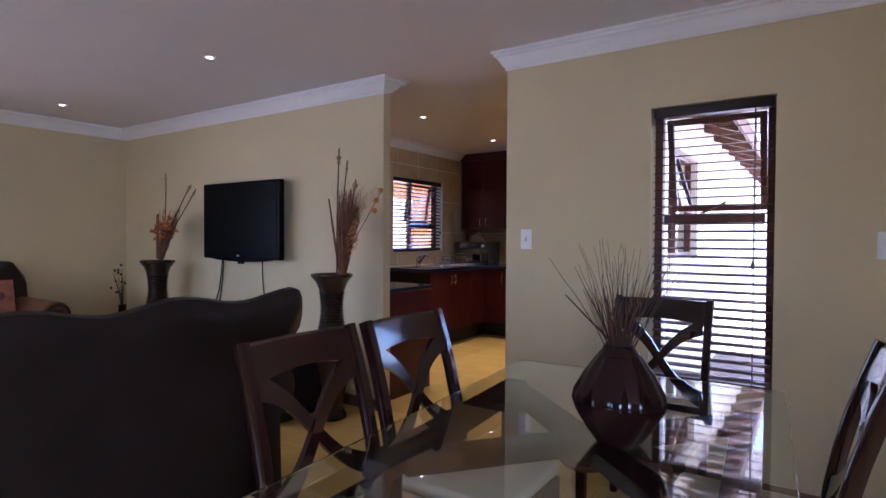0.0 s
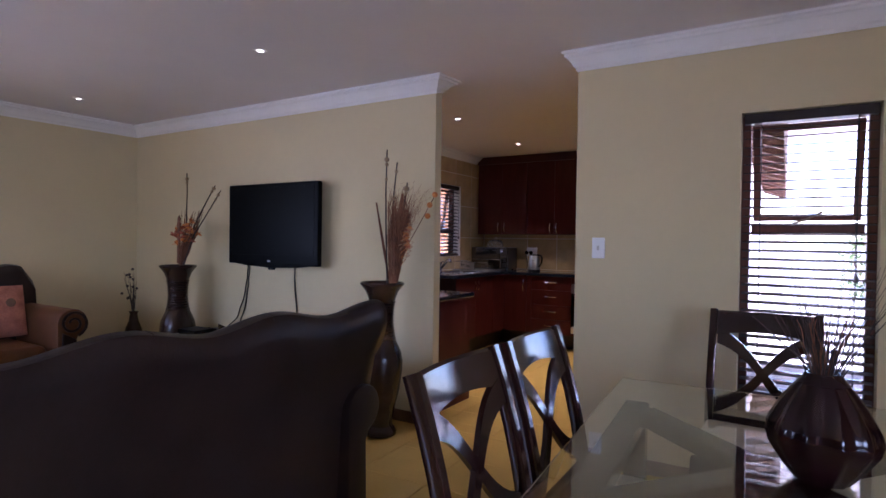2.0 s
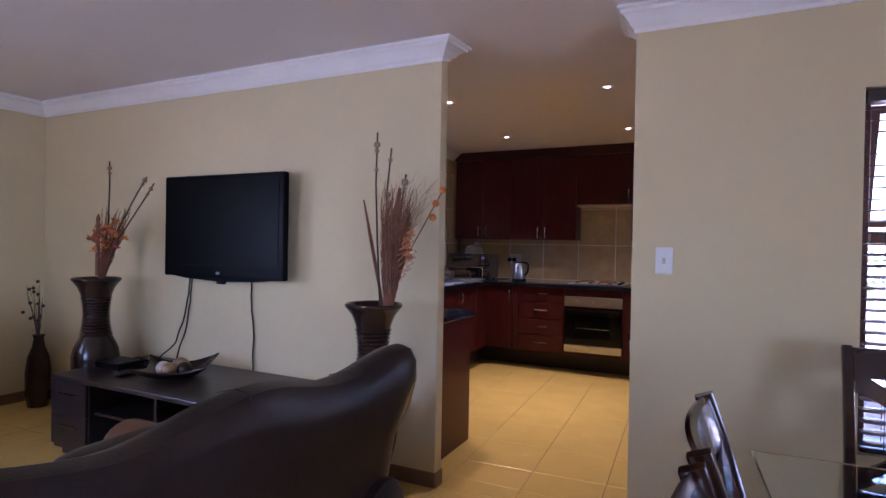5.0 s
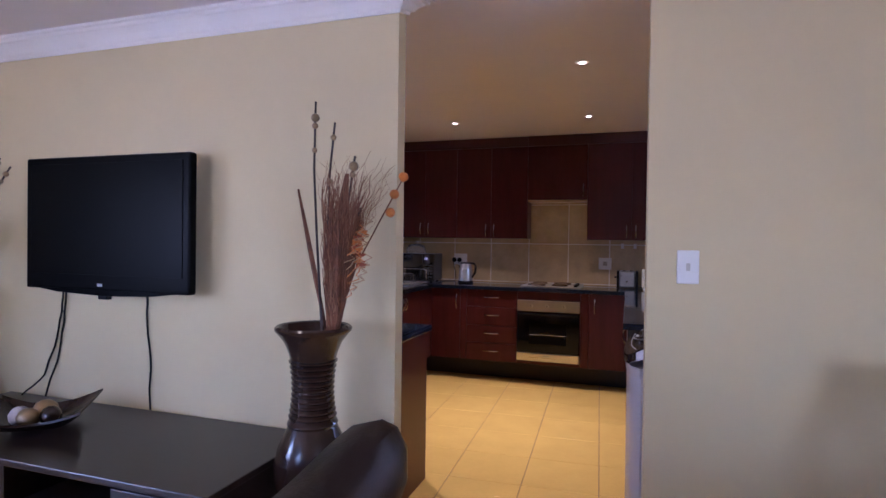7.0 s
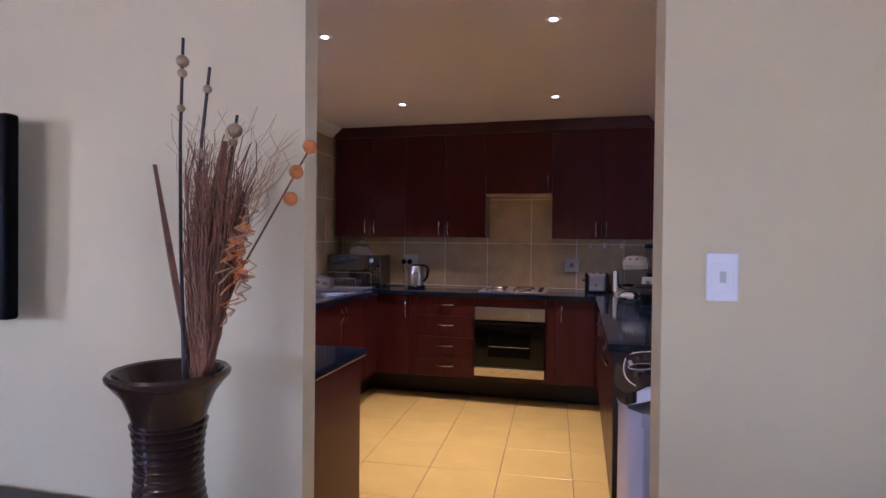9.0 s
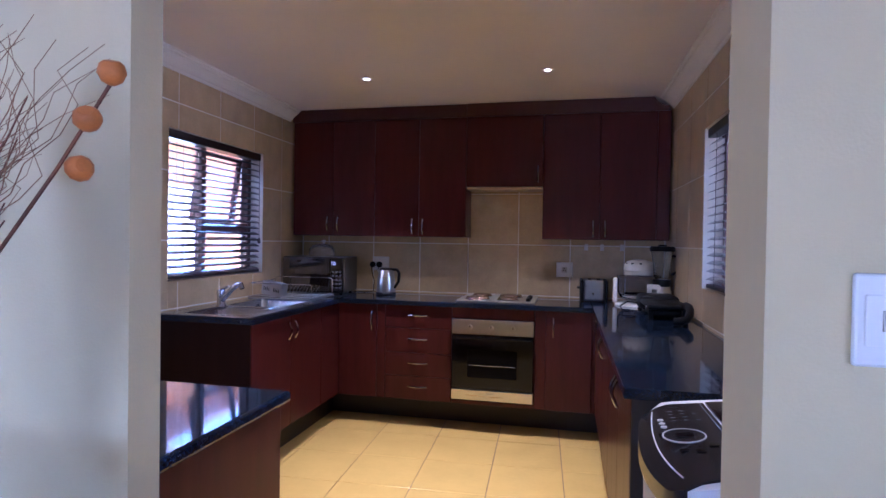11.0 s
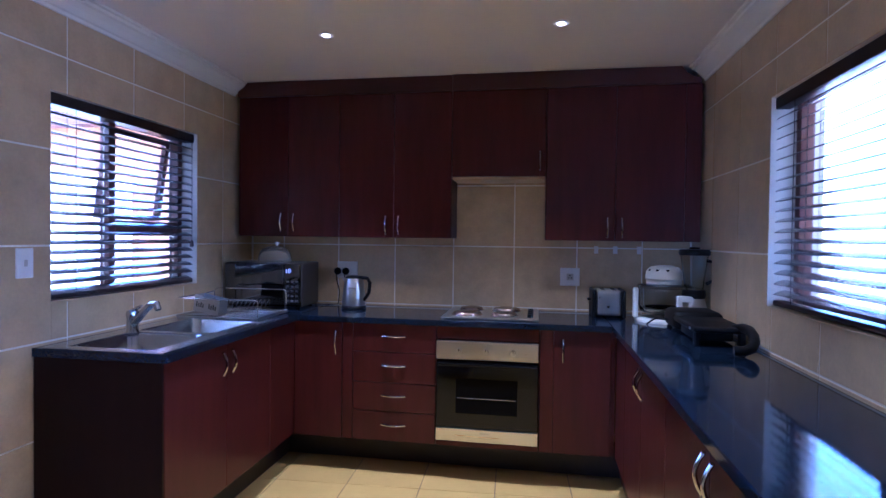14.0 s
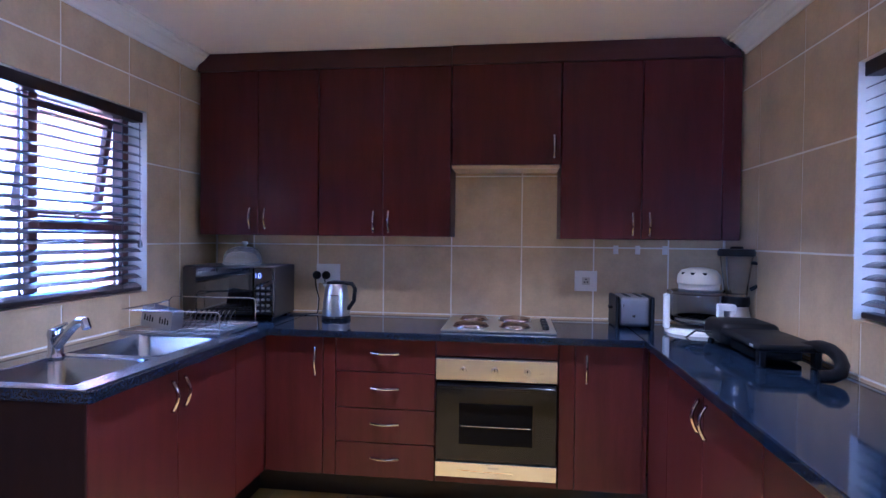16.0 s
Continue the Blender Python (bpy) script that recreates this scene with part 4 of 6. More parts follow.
part("lid_dome", lathe([(0.10, 0.225), (0.10, 0.245), (0.108, 0.255), (0.104, 0.295), (0.085, 0.322), (0.04, 0.335), (0, 0.337)], C, 32), "cream_plastic", ho, smooth=True)
for a in (200, 235, 270):
    g = radians(a)
    part("lid_knob", lathe([(0.012, 0), (0.012, 0.012), (0, 0.013)], (C[0] + 0.088 * math.cos(g), C[1] + 0.088 * math.sin(g), T1 + 0.30), 12), "black_plastic", ho)
part("side_handle", box((C[0] - 0.185, C[1] - 0.06, T1 + 0.02), (C[0] - 0.155, C[1] - 0.02, T1 + 0.20), 0.01, seg=3), "white_plastic", ho)
bm = bmesh.new()
hx, hy = C[0] + 0.09, C[1] - 0.15
for a, b in (((hx - 0.05, T1 + 0.13), (hx + 0.04, T1 + 0.165)), ((hx - 0.05, T1 + 0.03), (hx - 0.02, T1 + 0.135)), ((hx + 0.012, T1 + 0.03), (hx + 0.04, T1 + 0.135))):
    box((a[0], hy - 0.016, a[1]), (b[0], hy + 0.016, b[1]), 0.006, bm)
part("front_handle", bm, "white_plastic", ho)

# blender
B = (-2.006, 7.585, T1)
bl = thing("jug_blender", B, "jug blender with glass jug and steel base", "blender")
part("base", lathe([(0.082, 0), (0.084, 0.02), (0.076, 0.08), (0.062, 0.13), (0.058, 0.15), (0, 0.15)], B, 28), "steel", bl, smooth=True)
part("collar", lathe([(0.062, 0.151), (0.066, 0.17), (0.062, 0.20), (0, 0.20)], B, 28), "black_plastic", bl, smooth=True)
part("jug", lathe([(0.052, 0.201), (0.056, 0.25), (0.076, 0.40), (0.072, 0.40), (0.052, 0.25), (0.046, 0.21)], B, 28), "bowl_glass", bl, smooth=True)
part("lid", lathe([(0.084, 0.401), (0.087, 0.42), (0.08, 0.435), (0.03, 0.437), (0.028, 0.448), (0, 0.449)], B, 28), "black_plastic", bl, smooth=True)
part("jug_handle", tube([(B[0] + 0.066, B[1] - 0.02, T1 + 0.37), (B[0] + 0.115, B[1] - 0.035, T1 + 0.36), (B[0] + 0.115, B[1] - 0.035, T1 + 0.27), (B[0] + 0.06, B[1] - 0.02, T1 + 0.235)], 0.010, 10), "black_plastic", bl, smooth=True)
part("dial", box((B[0] - 0.02, B[1] - 0.088, T1 + 0.04), (B[0] + 0.02, B[1] - 0.07, T1 + 0.08), 0.006), "black_plastic", bl)

# black contact grill, lid shut, on the worktop
gr = thing("contact_grill", (-2.10, 7.2, T1), "black contact grill with a flat top and thick loop handle", "grill")
part("hinge_block", box((-2.195, 7.22, T1 + 0.012), (-1.945, 7.48, T1 + 0.112), 0.035, seg=4), "black_plastic", gr, smooth=True)
part("lid", box((-2.195, 6.84, T1 + 0.062), (-1.955, 7.25, T1 + 0.090), 0.013, seg=3), "black_plastic", gr, smooth=True)
part("drip_pan", box((-2.165, 6.96, T1 + 0.008), (-1.985, 7.215, T1 + 0.054), 0.012, seg=3), "black_plastic", gr, smooth=True)
for x in (-2.175, -1.98):
    part("leg", box((x - 0.014, 6.86, T1), (x + 0.014, 6.895, T1 + 0.064), 0.006), "black_plastic", gr)
part("handle", tube([(-2.00, 6.92, T1 + 0.074), (-1.985, 6.84, T1 + 0.092), (-1.985, 6.77, T1 + 0.092), (-1.99, 6.71, T1 + 0.078), (-2.00, 6.67, T1 + 0.056), (-2.02, 6.645, T1 + 0.036), (-2.05, 6.64, T1 + 0.024), (-2.085, 6.65, T1 + 0.022)], 0.022, 14), "black_plastic", gr, smooth=True)
part("pilot_label", box((-2.1965, 6.90, T1 + 0.070), (-2.1952, 6.93, T1 + 0.080)), "grey", gr)
part("flex", tube([(-2.195, 7.36, T1 + 0.05), (-2.26, 7.37, T1 + 0.055), (-2.31, 7.345, T1 + 0.025), (-2.30, 7.30, T1 + 0.006), (-2.25, 7.285, T1 + 0.006)], 0.005, 8), "black_plastic", gr, smooth=True)
for x in (-2.19, -1.99):
    part("foot", lathe([(0.016, 0), (0.014, 0.013)], (x + 0.02, 7.43, T1), 10), "black_plastic", gr)
for x in (-2.521, -2.398, -2.246):
    hk = thing("adhesive_hook", (x, 7.985, 1.37), "small white plastic hook stuck on the tiles", "hook", "hooks under the cabinet")
    part("hook_plate", box((x - 0.014, 7.985, 1.345), (x + 0.014, 7.9905, 1.395), 0.002), "white_plastic", hk)
    part("prong", tube([(x, 7.985, 1.36), (x, 7.972, 1.352), (x, 7.968, 1.365)], 0.003, 6), "white_plastic", hk)

# top-loading washing machine
wm = thing("washing_machine", (-2.2, 4.80, 0), "top-loading washing machine, grey body and smoked lid", "washing machine")
WY = 4.80


def bowed(y, inset=0.0):
    """The rounded front edge of the machine in plan."""
    k = abs(y - WY) / 0.30
    return -2.475 + inset + 0.035 * k ** 2 + 0.05 * max(0, k - 0.75) ** 2 / 0.0625


def deck(x, y):
    return 0.93 + (x + 2.40) * 0.12 - 0.05 * max(0.0, (-2.375 - x) / 0.1) ** 1.6


def decked(y0, y1, x0, x1, h0, h1, inset=0.0, n=16, m=8, dome=0.0):
    """A slab that follows the machine's deck, from the front edge (x0 None) or x0 to x1."""
    t = bmesh.new()
    top, low = [], []
    for i in range(n + 1):
        y = y0 + (y1 - y0) * i / n
        a = bowed(y, inset) if x0 is None else x0
        xs = [a + (x1 - a) * j / m for j in range(m + 1)]
        up = [dome * math.sin(math.pi * i / n) * math.sin(math.pi * j / m) for j in range(m + 1)]
        top.append([t.verts.new((x, y, deck(x, y) + h1 + u)) for x, u in zip(xs, up)])
        low.append([t.verts.new((x, y, deck(x, y) + h0)) for x in xs])
    for i in range(n):
        for j in range(m):
            t.faces.new((top[i][j], top[i + 1][j], top[i + 1][j + 1], top[i][j + 1]))
            t.faces.new((low[i][j], low[i][j + 1], low[i + 1][j + 1], low[i + 1][j]))
        for j in (0, m):
            t.faces.new((top[i][j], low[i][j], low[i + 1][j], top[i + 1][j]))
    for i in (0, n):
        for j in range(m):
            t.faces.new((top[i][j], top[i][j + 1], low[i][j + 1], low[i][j]))
    return t


outline = [(bowed(4.52 + 0.56 * i / 12, 0.012), 4.52 + 0.56 * i / 12) for i in range(13)] + [(-1.94, 5.08), (-1.94, 4.52)]
part("cabinet", prism(outline, 2, 0.02, 0.80), "machine_body", wm, smooth=True)
part("front_fascia", prism([(x - 0.006, y) for x, y in outline[:13]] + [(-1.945, 5.083), (-1.945, 4.517)], 2, 0.801, 0.845), "machine_body", wm, smooth=True)
part("top_frame", decked(4.50, 5.10, None, -1.935, -0.035, 0.004, m=14), "machine_rim", wm, "pale glossy rim", True)
cpn = part("control_panel", decked(4.53, 5.055, None, -2.285, -0.03, 0.009, -0.004), "panel_grey", wm, "dark control panel", True)
part("panel_line", tube([(bowed(4.58 + 0.045 * i, 0.03), 4.58 + 0.045 * i, deck(bowed(4.58 + 0.045 * i, 0.03), 0) + 0.010) for i in range(11)], 0.002, 6), "machine_rim", cpn)
part("seam_line", tube([(-2.296, 4.54, deck(-2.296, 0) + 0.010), (-2.296, 5.05, deck(-2.296, 0) + 0.010)], 0.0014, 5), "dark_key", cpn)
ld = part("lid", decked(4.53, 5.055, -2.279, -1.965, 0.005, 0.011, dome=0.022), "lid_brown", wm, "smoked brown lid", True)
part("lid_trim", tube([(-2.03 - 0.10 * math.sin(math.pi * i / 12), 4.56 + 0.04 * i, deck(-2.08, 0) + 0.021 + 0.016 * math.sin(math.pi * i / 12)) for i in range(13)], 0.004, 6), "machine_rim", ld, smooth=True)


def flat_on(x, y, t):
    t.transform(Matrix.Translation((x, y, deck(x, y) + 0.0095)) @ Matrix.Rotation(-math.atan(0.12), 4, "Y"))
    return t


for i in range(3):
    part("button", flat_on(-2.415, 4.94 - 0.028 * i, lathe([(0.009, 0), (0.008, 0.003), (0, 0.0034)], n=14)), "grey", cpn)
for i in range(4):
    for j in range(2 + i % 2):
        part("legend", flat_on(-2.385 + 0.03 * j, 4.985 - 0.027 * i, box((-0.008, -0.002, 0), (0.006 - 0.004 * (i % 2), 0.002, 0.0004))), "dark_key", cpn)
ring = flat_on(-2.385, 4.785, lathe([(0.050, 0), (0.050, 0.003), (0.0468, 0.003), (0.046, 0.001), (0, 0.001)], n=32))
part("display_ring", ring, "grey", cpn, "silver display ring", True)
part("display_face", flat_on(-2.385, 4.785, lathe([(0.0460, 0.0005), (0.0460, 0.0022), (0, 0.0022)], n=28)), "panel_grey", cpn)
part("display", flat_on(-2.385, 4.785, box((-0.018, -0.014, 0.0024), (0.022, 0.014, 0.004), 0.0006)), "black_gloss", cpn)
for x, y in ((-2.40, 4.70), (-2.37, 4.68), (-2.335, 4.715), (-2.425, 4.84)):
    part("soft_key", flat_on(x, y, box((-0.010, -0.007, 0), (0.010, 0.007, 0.003), 0.0012)), "black_gloss", cpn)


# switches
def rocker_switch(axis, p, s, label, grp="light switches"):
    """p: centre on the wall face, s: way out of the wall."""
    t = thing("light_switch", p, label, "light switch", grp)
    x, y, z = p
    if axis == 1:
        part("plate", box((x - 0.038, y - 0.010, z - 0.062), (x + 0.038, y + 0.002, z + 0.062), 0.004), "white_plastic", t)
        part("inset", box((x - 0.026, y - 0.0125, z - 0.034), (x + 0.026, y - 0.0102, z + 0.034), 0.001), "white_plastic", t)
        part("rocker", box((x - 0.007, y - 0.016, z - 0.014), (x + 0.007, y - 0.0128, z + 0.014), 0.001), "cream_plastic", t)
    else:
        part("plate", box((x - 0.002, y - 0.038, z - 0.062), (x + 0.010, y + 0.038, z + 0.062), 0.004), "white_plastic", t)
        part("rocker", box((x + 0.0102, y - 0.007, z - 0.014), (x + 0.014, y + 0.007, z + 0.014), 0.001), "cream_plastic", t)


rocker_switch(1, (-2.257, 4.2, 1.305), -1, "white light switch beside the kitchen opening")
rocker_switch(1, (-0.475, 4.2, 1.285), -1, "white light switch beside the dining window")
rocker_switch(0, (-5.0, 6.118, 1.31), 1, "white light switch on the kitchen tiles")

# downlights
for i, (x, y) in enumerate(DOWN_KITCHEN + DOWN_LIVING):
    dl = thing("ceiling_downlight", (x, y, CEIL), "small recessed downlight, lit, with pale trim ring", "downlight", "downlights")
    part("trim_ring", lathe([(0.020, -0.001), (0.024, -0.004), (0.038, -0.005), (0.041, -0.001)], (x, y, CEIL), 24), "crown", dl, smooth=True)
    bb = part("bulb", lathe([(0.0, -0.004), (0.019, -0.0045), (0.019, -0.003), (0, -0.003)], (x, y, CEIL), 20), "bulb", dl)


# ---------------- dining table and chairs ----------------
GZ = 0.718
dt = thing("dining_table", (0, 0, 0), "glass-topped dining table on a dark wooden frame", "table")
gt = part("glass_top", box((-0.55, -0.85, GZ - 0.012), (0.55, 0.85, GZ), 0.003), "table_glass", dt, "clear bevelled glass top")
gt.visible_shadow = False
for x in (-0.43, 0.43):
    part("rail", box((x - 0.045, -0.50, GZ - 0.075), (x + 0.045, 0.50, GZ - 0.0125), 0.008), "wood", dt)
for x, y in ((-0.43, -0.46), (0.43, -0.46), (-0.43, 0.46), (0.43, 0.46)):
    d = Vector((x, y, 0)).normalized()
    s = Vector((-d.y, d.x, 0)) * 0.042
    e0, e1 = d * 0.05, Vector((x, y, 0)) - d * 0.055
    part("brace", prism([((e0 + s).x, (e0 + s).y), ((e1 + s).x, (e1 + s).y), ((e1 - s).x, (e1 - s).y), ((e0 - s).x, (e0 - s).y)], 2, GZ - 0.07, GZ - 0.014, 0.006), "wood", dt)
    part("leg", box((x - 0.04, y - 0.04, 0.0), (x + 0.04, y + 0.04, GZ - 0.076), 0.008), "wood", dt)
part("hub", lathe([(0.07, GZ - 0.11), (0.10, GZ - 0.08), (0.10, GZ - 0.014), (0, GZ - 0.0135)], (0, 0, 0), 24), "wood", dt, smooth=True)
dt.matrix_basis = pose(-1.32, 2.66, 0, 0, 0, 4)


def sweep(points, w, d, bm=None):
    """A bar of section w by d along points in the local y-z plane, w along x."""
    bm = bm or bmesh.new()
    pts = [Vector(p) for p in points]
    rings = []
    for i, p in enumerate(pts):
        t = (pts[min(i + 1, len(pts) - 1)] - pts[max(i - 1, 0)]).normalized()
        nrm = Vector((0, -t.z, t.y)).normalized()
        X = Vector((1, 0, 0))
        rings.append([bm.verts.new(p + X * a * w / 2 + nrm * b * d / 2) for a, b in ((-1, -0.7), (-0.8, -1), (0.8, -1), (1, -0.7), (1, 0.7), (0.8, 1), (-0.8, 1), (-1, 0.7))])
    for p, q in zip(rings, rings[1:]):
        for j in range(8):
            bm.faces.new((p[j], p[(j + 1) % 8], q[(j + 1) % 8], q[j]))
    bm.faces.new(rings[0][::-1])
    bm.faces.new(rings[-1])
    return bm


def chair_back(z):
    """How far the back leans behind the seat at height z."""
    k = max(0.0, z - 0.46)
    return -0.20 - 0.12 * k - 0.24 * k * k


def dining_chair(label):
    """Faces +y, its seat centred on the origin."""
    c = thing("dining_chair", (0, 0, 0), label, "chair", "chairs round the dining table")
    for s in (-1, 1):
        pts = [(s * 0.20, -0.255, 0.0), (s * 0.20, -0.225, 0.22)] + [(s * 0.205, chair_back(z), z) for z in (0.44, 0.55, 0.66, 0.77, 0.88, 0.985, 1.0)]
        part("back_post", sweep(pts, 0.032, 0.042), "wood", c, smooth=True)
        part("front_leg", box((s * 0.195 - 0.02, 0.18, 0), (s * 0.195 + 0.02, 0.22, 0.425), 0.005), "wood", c)
        part("side_rail", box((s * 0.195 - 0.012, -0.19, 0.37), (s * 0.195 + 0.012, 0.18, 0.43), 0.003), "wood", c)
    part("front_rail", box((-0.175, 0.188, 0.37), (0.175, 0.212, 0.43), 0.003), "wood", c)
    part("rear_rail", box((-0.18, -0.212, 0.37), (0.18, -0.19, 0.43), 0.003), "wood", c)
    bm = bmesh.new()
    rows = []
    for i in range(13):
        u = -1 + i / 6
        bow = 0.022 * (1 - u * u)
        low = 0.885 + 0.022 * (1 - u * u)
        rows.append([bm.verts.new((u * 0.192, chair_back(z) - bow + dd, z)) for z, dd in ((low, -0.012), (0.94, -0.013), (0.992, -0.012), (0.998, 0), (0.992, 0.012), (0.94, 0.013), (low, 0.012), (low - 0.004, 0))])
    for p, q in zip(rows, rows[1:]):
        for j in range(8):
            bm.faces.new((p[j], p[(j + 1) % 8], q[(j + 1) % 8], q[j]))
    bm.faces.new(rows[0][::-1])
    bm.faces.new(rows[-1])
    part("top_rail", bm, "wood", c, smooth=True)
    bm = bmesh.new()
    for s in (-1, 1):
        rows = []
        for i in range(15):
            k = i / 14
            u = s * (-1 + 2 * k)
            z = 0.55 + 0.33 * k - 0.028 * math.sin(2 * math.pi * k)
            w = 0.036 - 0.006 * math.sin(math.pi * k)
            bow = 0.02 * (1 - u * u) + 0.003 * s
            rows.append([bm.verts.new((u * 0.185, chair_back(z + e) - bow + dd, z + e)) for e, dd in ((-w, -0.009), (w, -0.009), (w, 0.009), (-w, 0.009))])
        for p, q in zip(rows, rows[1:]):
            for j in range(4):
                bm.faces.new((p[j], p[(j + 1) % 4], q[(j + 1) % 4], q[j]))
        bm.faces.new(rows[0][::-1])
        bm.faces.new(rows[-1])
        if s == -1:
            part("cross_splat", bm, "wood", c, smooth=True)
            bm = bmesh.new()
    part("cross_splat", bm, "wood", c, smooth=True)
    part("low_rail", box((-0.187, chair_back(0.49) - 0.012, 0.465), (0.187, chair_back(0.49) + 0.012, 0.51), 0.004), "wood", c)
    sm = box((-0.215, -0.195, 0.432), (0.215, 0.225, 0.485), 0.024, seg=4)
    for v in sm.verts:
        if v.co.z > 0.46:
            v.co.z += 0.014 * max(0, 1 - (v.co.x / 0.215) ** 2) * max(0, 1 - (v.co.y / 0.22) ** 2)
    part("seat", sm, "seat", c, "cream upholstered seat pad", True)
    for o in c.children:
        o.data.transform(Matrix.Diagonal((1.065, 1, 1.01, 1)))
    return c


BACK = 0.317
ch = dining_chair("dark lacquered cross-back dining chair with cream seat")
ch.matrix_basis = pose(-2.05 + BACK, 2.19, 0, 0, 0, -89)
copy_thing(ch, pose(-2.045 + BACK, 2.70, 0, 0, 0, -90))
copy_thing(ch, pose(-1.39, 3.925 - BACK, 0, 0, 0, 178))
copy_thing(ch, pose(-0.585 - BACK, 2.86, 0, 0, 0, 90))

# vase with dry grass on the table
V = (-1.207, 2.62, GZ)
tv = thing("table_vase", V, "ribbed oxblood ceramic vase on the glass table", "vase")
part("body", lathe([(r * 1.15, h) for r, h in ((0.045, 0.0), (0.055, 0.004), (0.083, 0.045), (0.110, 0.095), (0.117, 0.125), (0.112, 0.15), (0.086, 0.205), (0.052, 0.258))], V, 96, ribs=12, depth=0.075), "vase_red", tv, smooth=True)
part("neck", lathe([(r * 1.15, h) for r, h in ((0.052, 0.258), (0.041, 0.272), (0.037, 0.285), (0.030, 0.285), (0.030, 0.26))], V, 48), "vase_red", tv, smooth=True)
rnd = random.Random(4)


def spray(name, base, n, length, lean, thick, material, owner, bend=0.25, up=0.75, bias=(0, 0), wave=0.006):
    """A bunch of thin stems that fan out from base, in one mesh."""
    bm = bmesh.new()
    for i in range(n):
        a = rnd.uniform(0, 2 * math.pi)
        r = lean * math.sqrt(rnd.random())
        ll = length * rnd.uniform(up, 1.0)
        dx, dy = r * math.cos(a) + bias[0], r * math.sin(a) + bias[1]
        pts = []
        wob = rnd.uniform(0, 6)
        turns, fine = rnd.uniform(5, 9), rnd.uniform(14, 26)
        for k in range(11):
            s = k / 10
            g = s * (1 - bend) + bend * s * s
            wx = wave * (math.sin(wob + turns * s) + 0.45 * math.sin(2 * wob + fine * s)) * s
            wy = wave * (math.cos(wob + turns * s) + 0.45 * math.cos(wob + fine * s)) * s
            pts.append((base[0] + dx * ll * g + wx, base[1] + dy * ll * g + wy, base[2] + ll * s * (1 - 0.15 * r * s)))
        tube(pts, thick, 4, bm, 0.35)
    return tagged(part(name, bm, material, owner), kind="stuff")


dg = thing("dry_grass", (V[0], V[1], V[2] + 0.2), "bunch of thin dry grass stems in the vase", "dried grass")
spray("stem_clump", (V[0], V[1], V[2] + 0.19), 80, 0.42, 0.55, 0.0016, "twig_dark", dg, 0.2, 0.55)
spray("husk_clump", (V[0], V[1], V[2] + 0.20), 34, 0.24, 0.30, 0.0035, "twig", dg, 0.2, 0.4)
part("bent_stem", tube([(V[0], V[1], V[2] + 0.27), (V[0] - 0.09, V[1] + 0.0, V[2] + 0.35), (V[0] - 0.165, V[1], V[2] + 0.42)], 0.003, 6, taper=0.6), "twig_dark", dg)

# ---------------- sofa, its back to the dining table ----------------
sf = thing("leather_sofa", (-3.3, 2.0, 0), "dark brown leather two-seat sofa with scalloped back", "sofa", "leather sofas")
SY0, SY1 = 1.10, 2.93


def sofa_top(y):
    k = (y - 2.0) / 0.87
    return 1.045 + 0.022 * math.cos(2 * math.pi * (abs(k) - 1.0) / 0.68) * (1 if abs(k) > 0.2 else 0.9) - 0.006 * (1 - abs(k))


def sofa_back(y0, y1, name, dz=0.0, material="leather"):
    bm = bmesh.new()
    rows = []
    n = 44
    for i in range(n + 1):
        y = y0 + (y1 - y0) * i / n
        top = sofa_top(y) + dz
        k = abs(2 * i / n - 1)
        e = max(0.0, k - 0.93) / 0.07
        top -= 0.10 * e ** 2.2
        wing = 0.03 * max(0, k - 0.6) / 0.4
        th = 1 - 0.35 * e
        sec = [(-2.96, 0.10), (-2.925, 0.10), (-2.90, 0.5), (-2.872, 0.80), (-2.850 + wing, top - 0.10), (-2.852 + wing, top - 0.045), (-2.875 + wing, top - 0.010), (-2.91 + wing, top), (-2.955 + wing, top - 0.012), (-2.99 + wing, top - 0.05), (-3.03, top - 0.15), (-3.07, 0.62), (-3.10, 0.40), (-3.10, 0.10)]
        m = -2.97
        rows.append([bm.verts.new((m + (x - m) * th, y, z)) for x, z in sec])
    ns = len(rows[0])
    for p, q in zip(rows, rows[1:]):
        for j in range(ns):
            bm.faces.new((p[j], p[(j + 1) % ns], q[(j + 1) % ns], q[j]))
    bm.faces.new(rows[0][::-1])
    bm.faces.new(rows[-1])
    # the lower back is narrower than the top
    for v in bm.verts:
        k = max(0.0, min(1.0, (0.95 - v.co.z) / 0.6))
        v.co.y = 2.0 + (v.co.y - 2.0) * (1 - 0.16 * k ** 0.8)
    return part(name, bm, material, sf, smooth=True)


sb = sofa_back(SY0, SY1, "backrest")
for y in (1.37, 1.80, 2.25, 2.62):
    part("seam", tube([(-2.84 - 0.012, y, sofa_top(y) - 0.07), (-2.872, y, sofa_top(y) - 0.006), (-2.91, y, sofa_top(y) - 0.0005), (-2.96, y, sofa_top(y) - 0.014)], 0.0014, 6), "leather", sb)
for y0, y1 in ((1.33, 1.99), (2.01, 2.67)):
    part("seat_cushion", box((-3.96, y0, 0.30), (-3.08, y1, 0.47), 0.05, seg=4), "leather", sf, smooth=True)
part("base", box((-3.92, 1.30, 0.0), (-3.09, 2.70, 0.298), 0.02), "leather", sf)


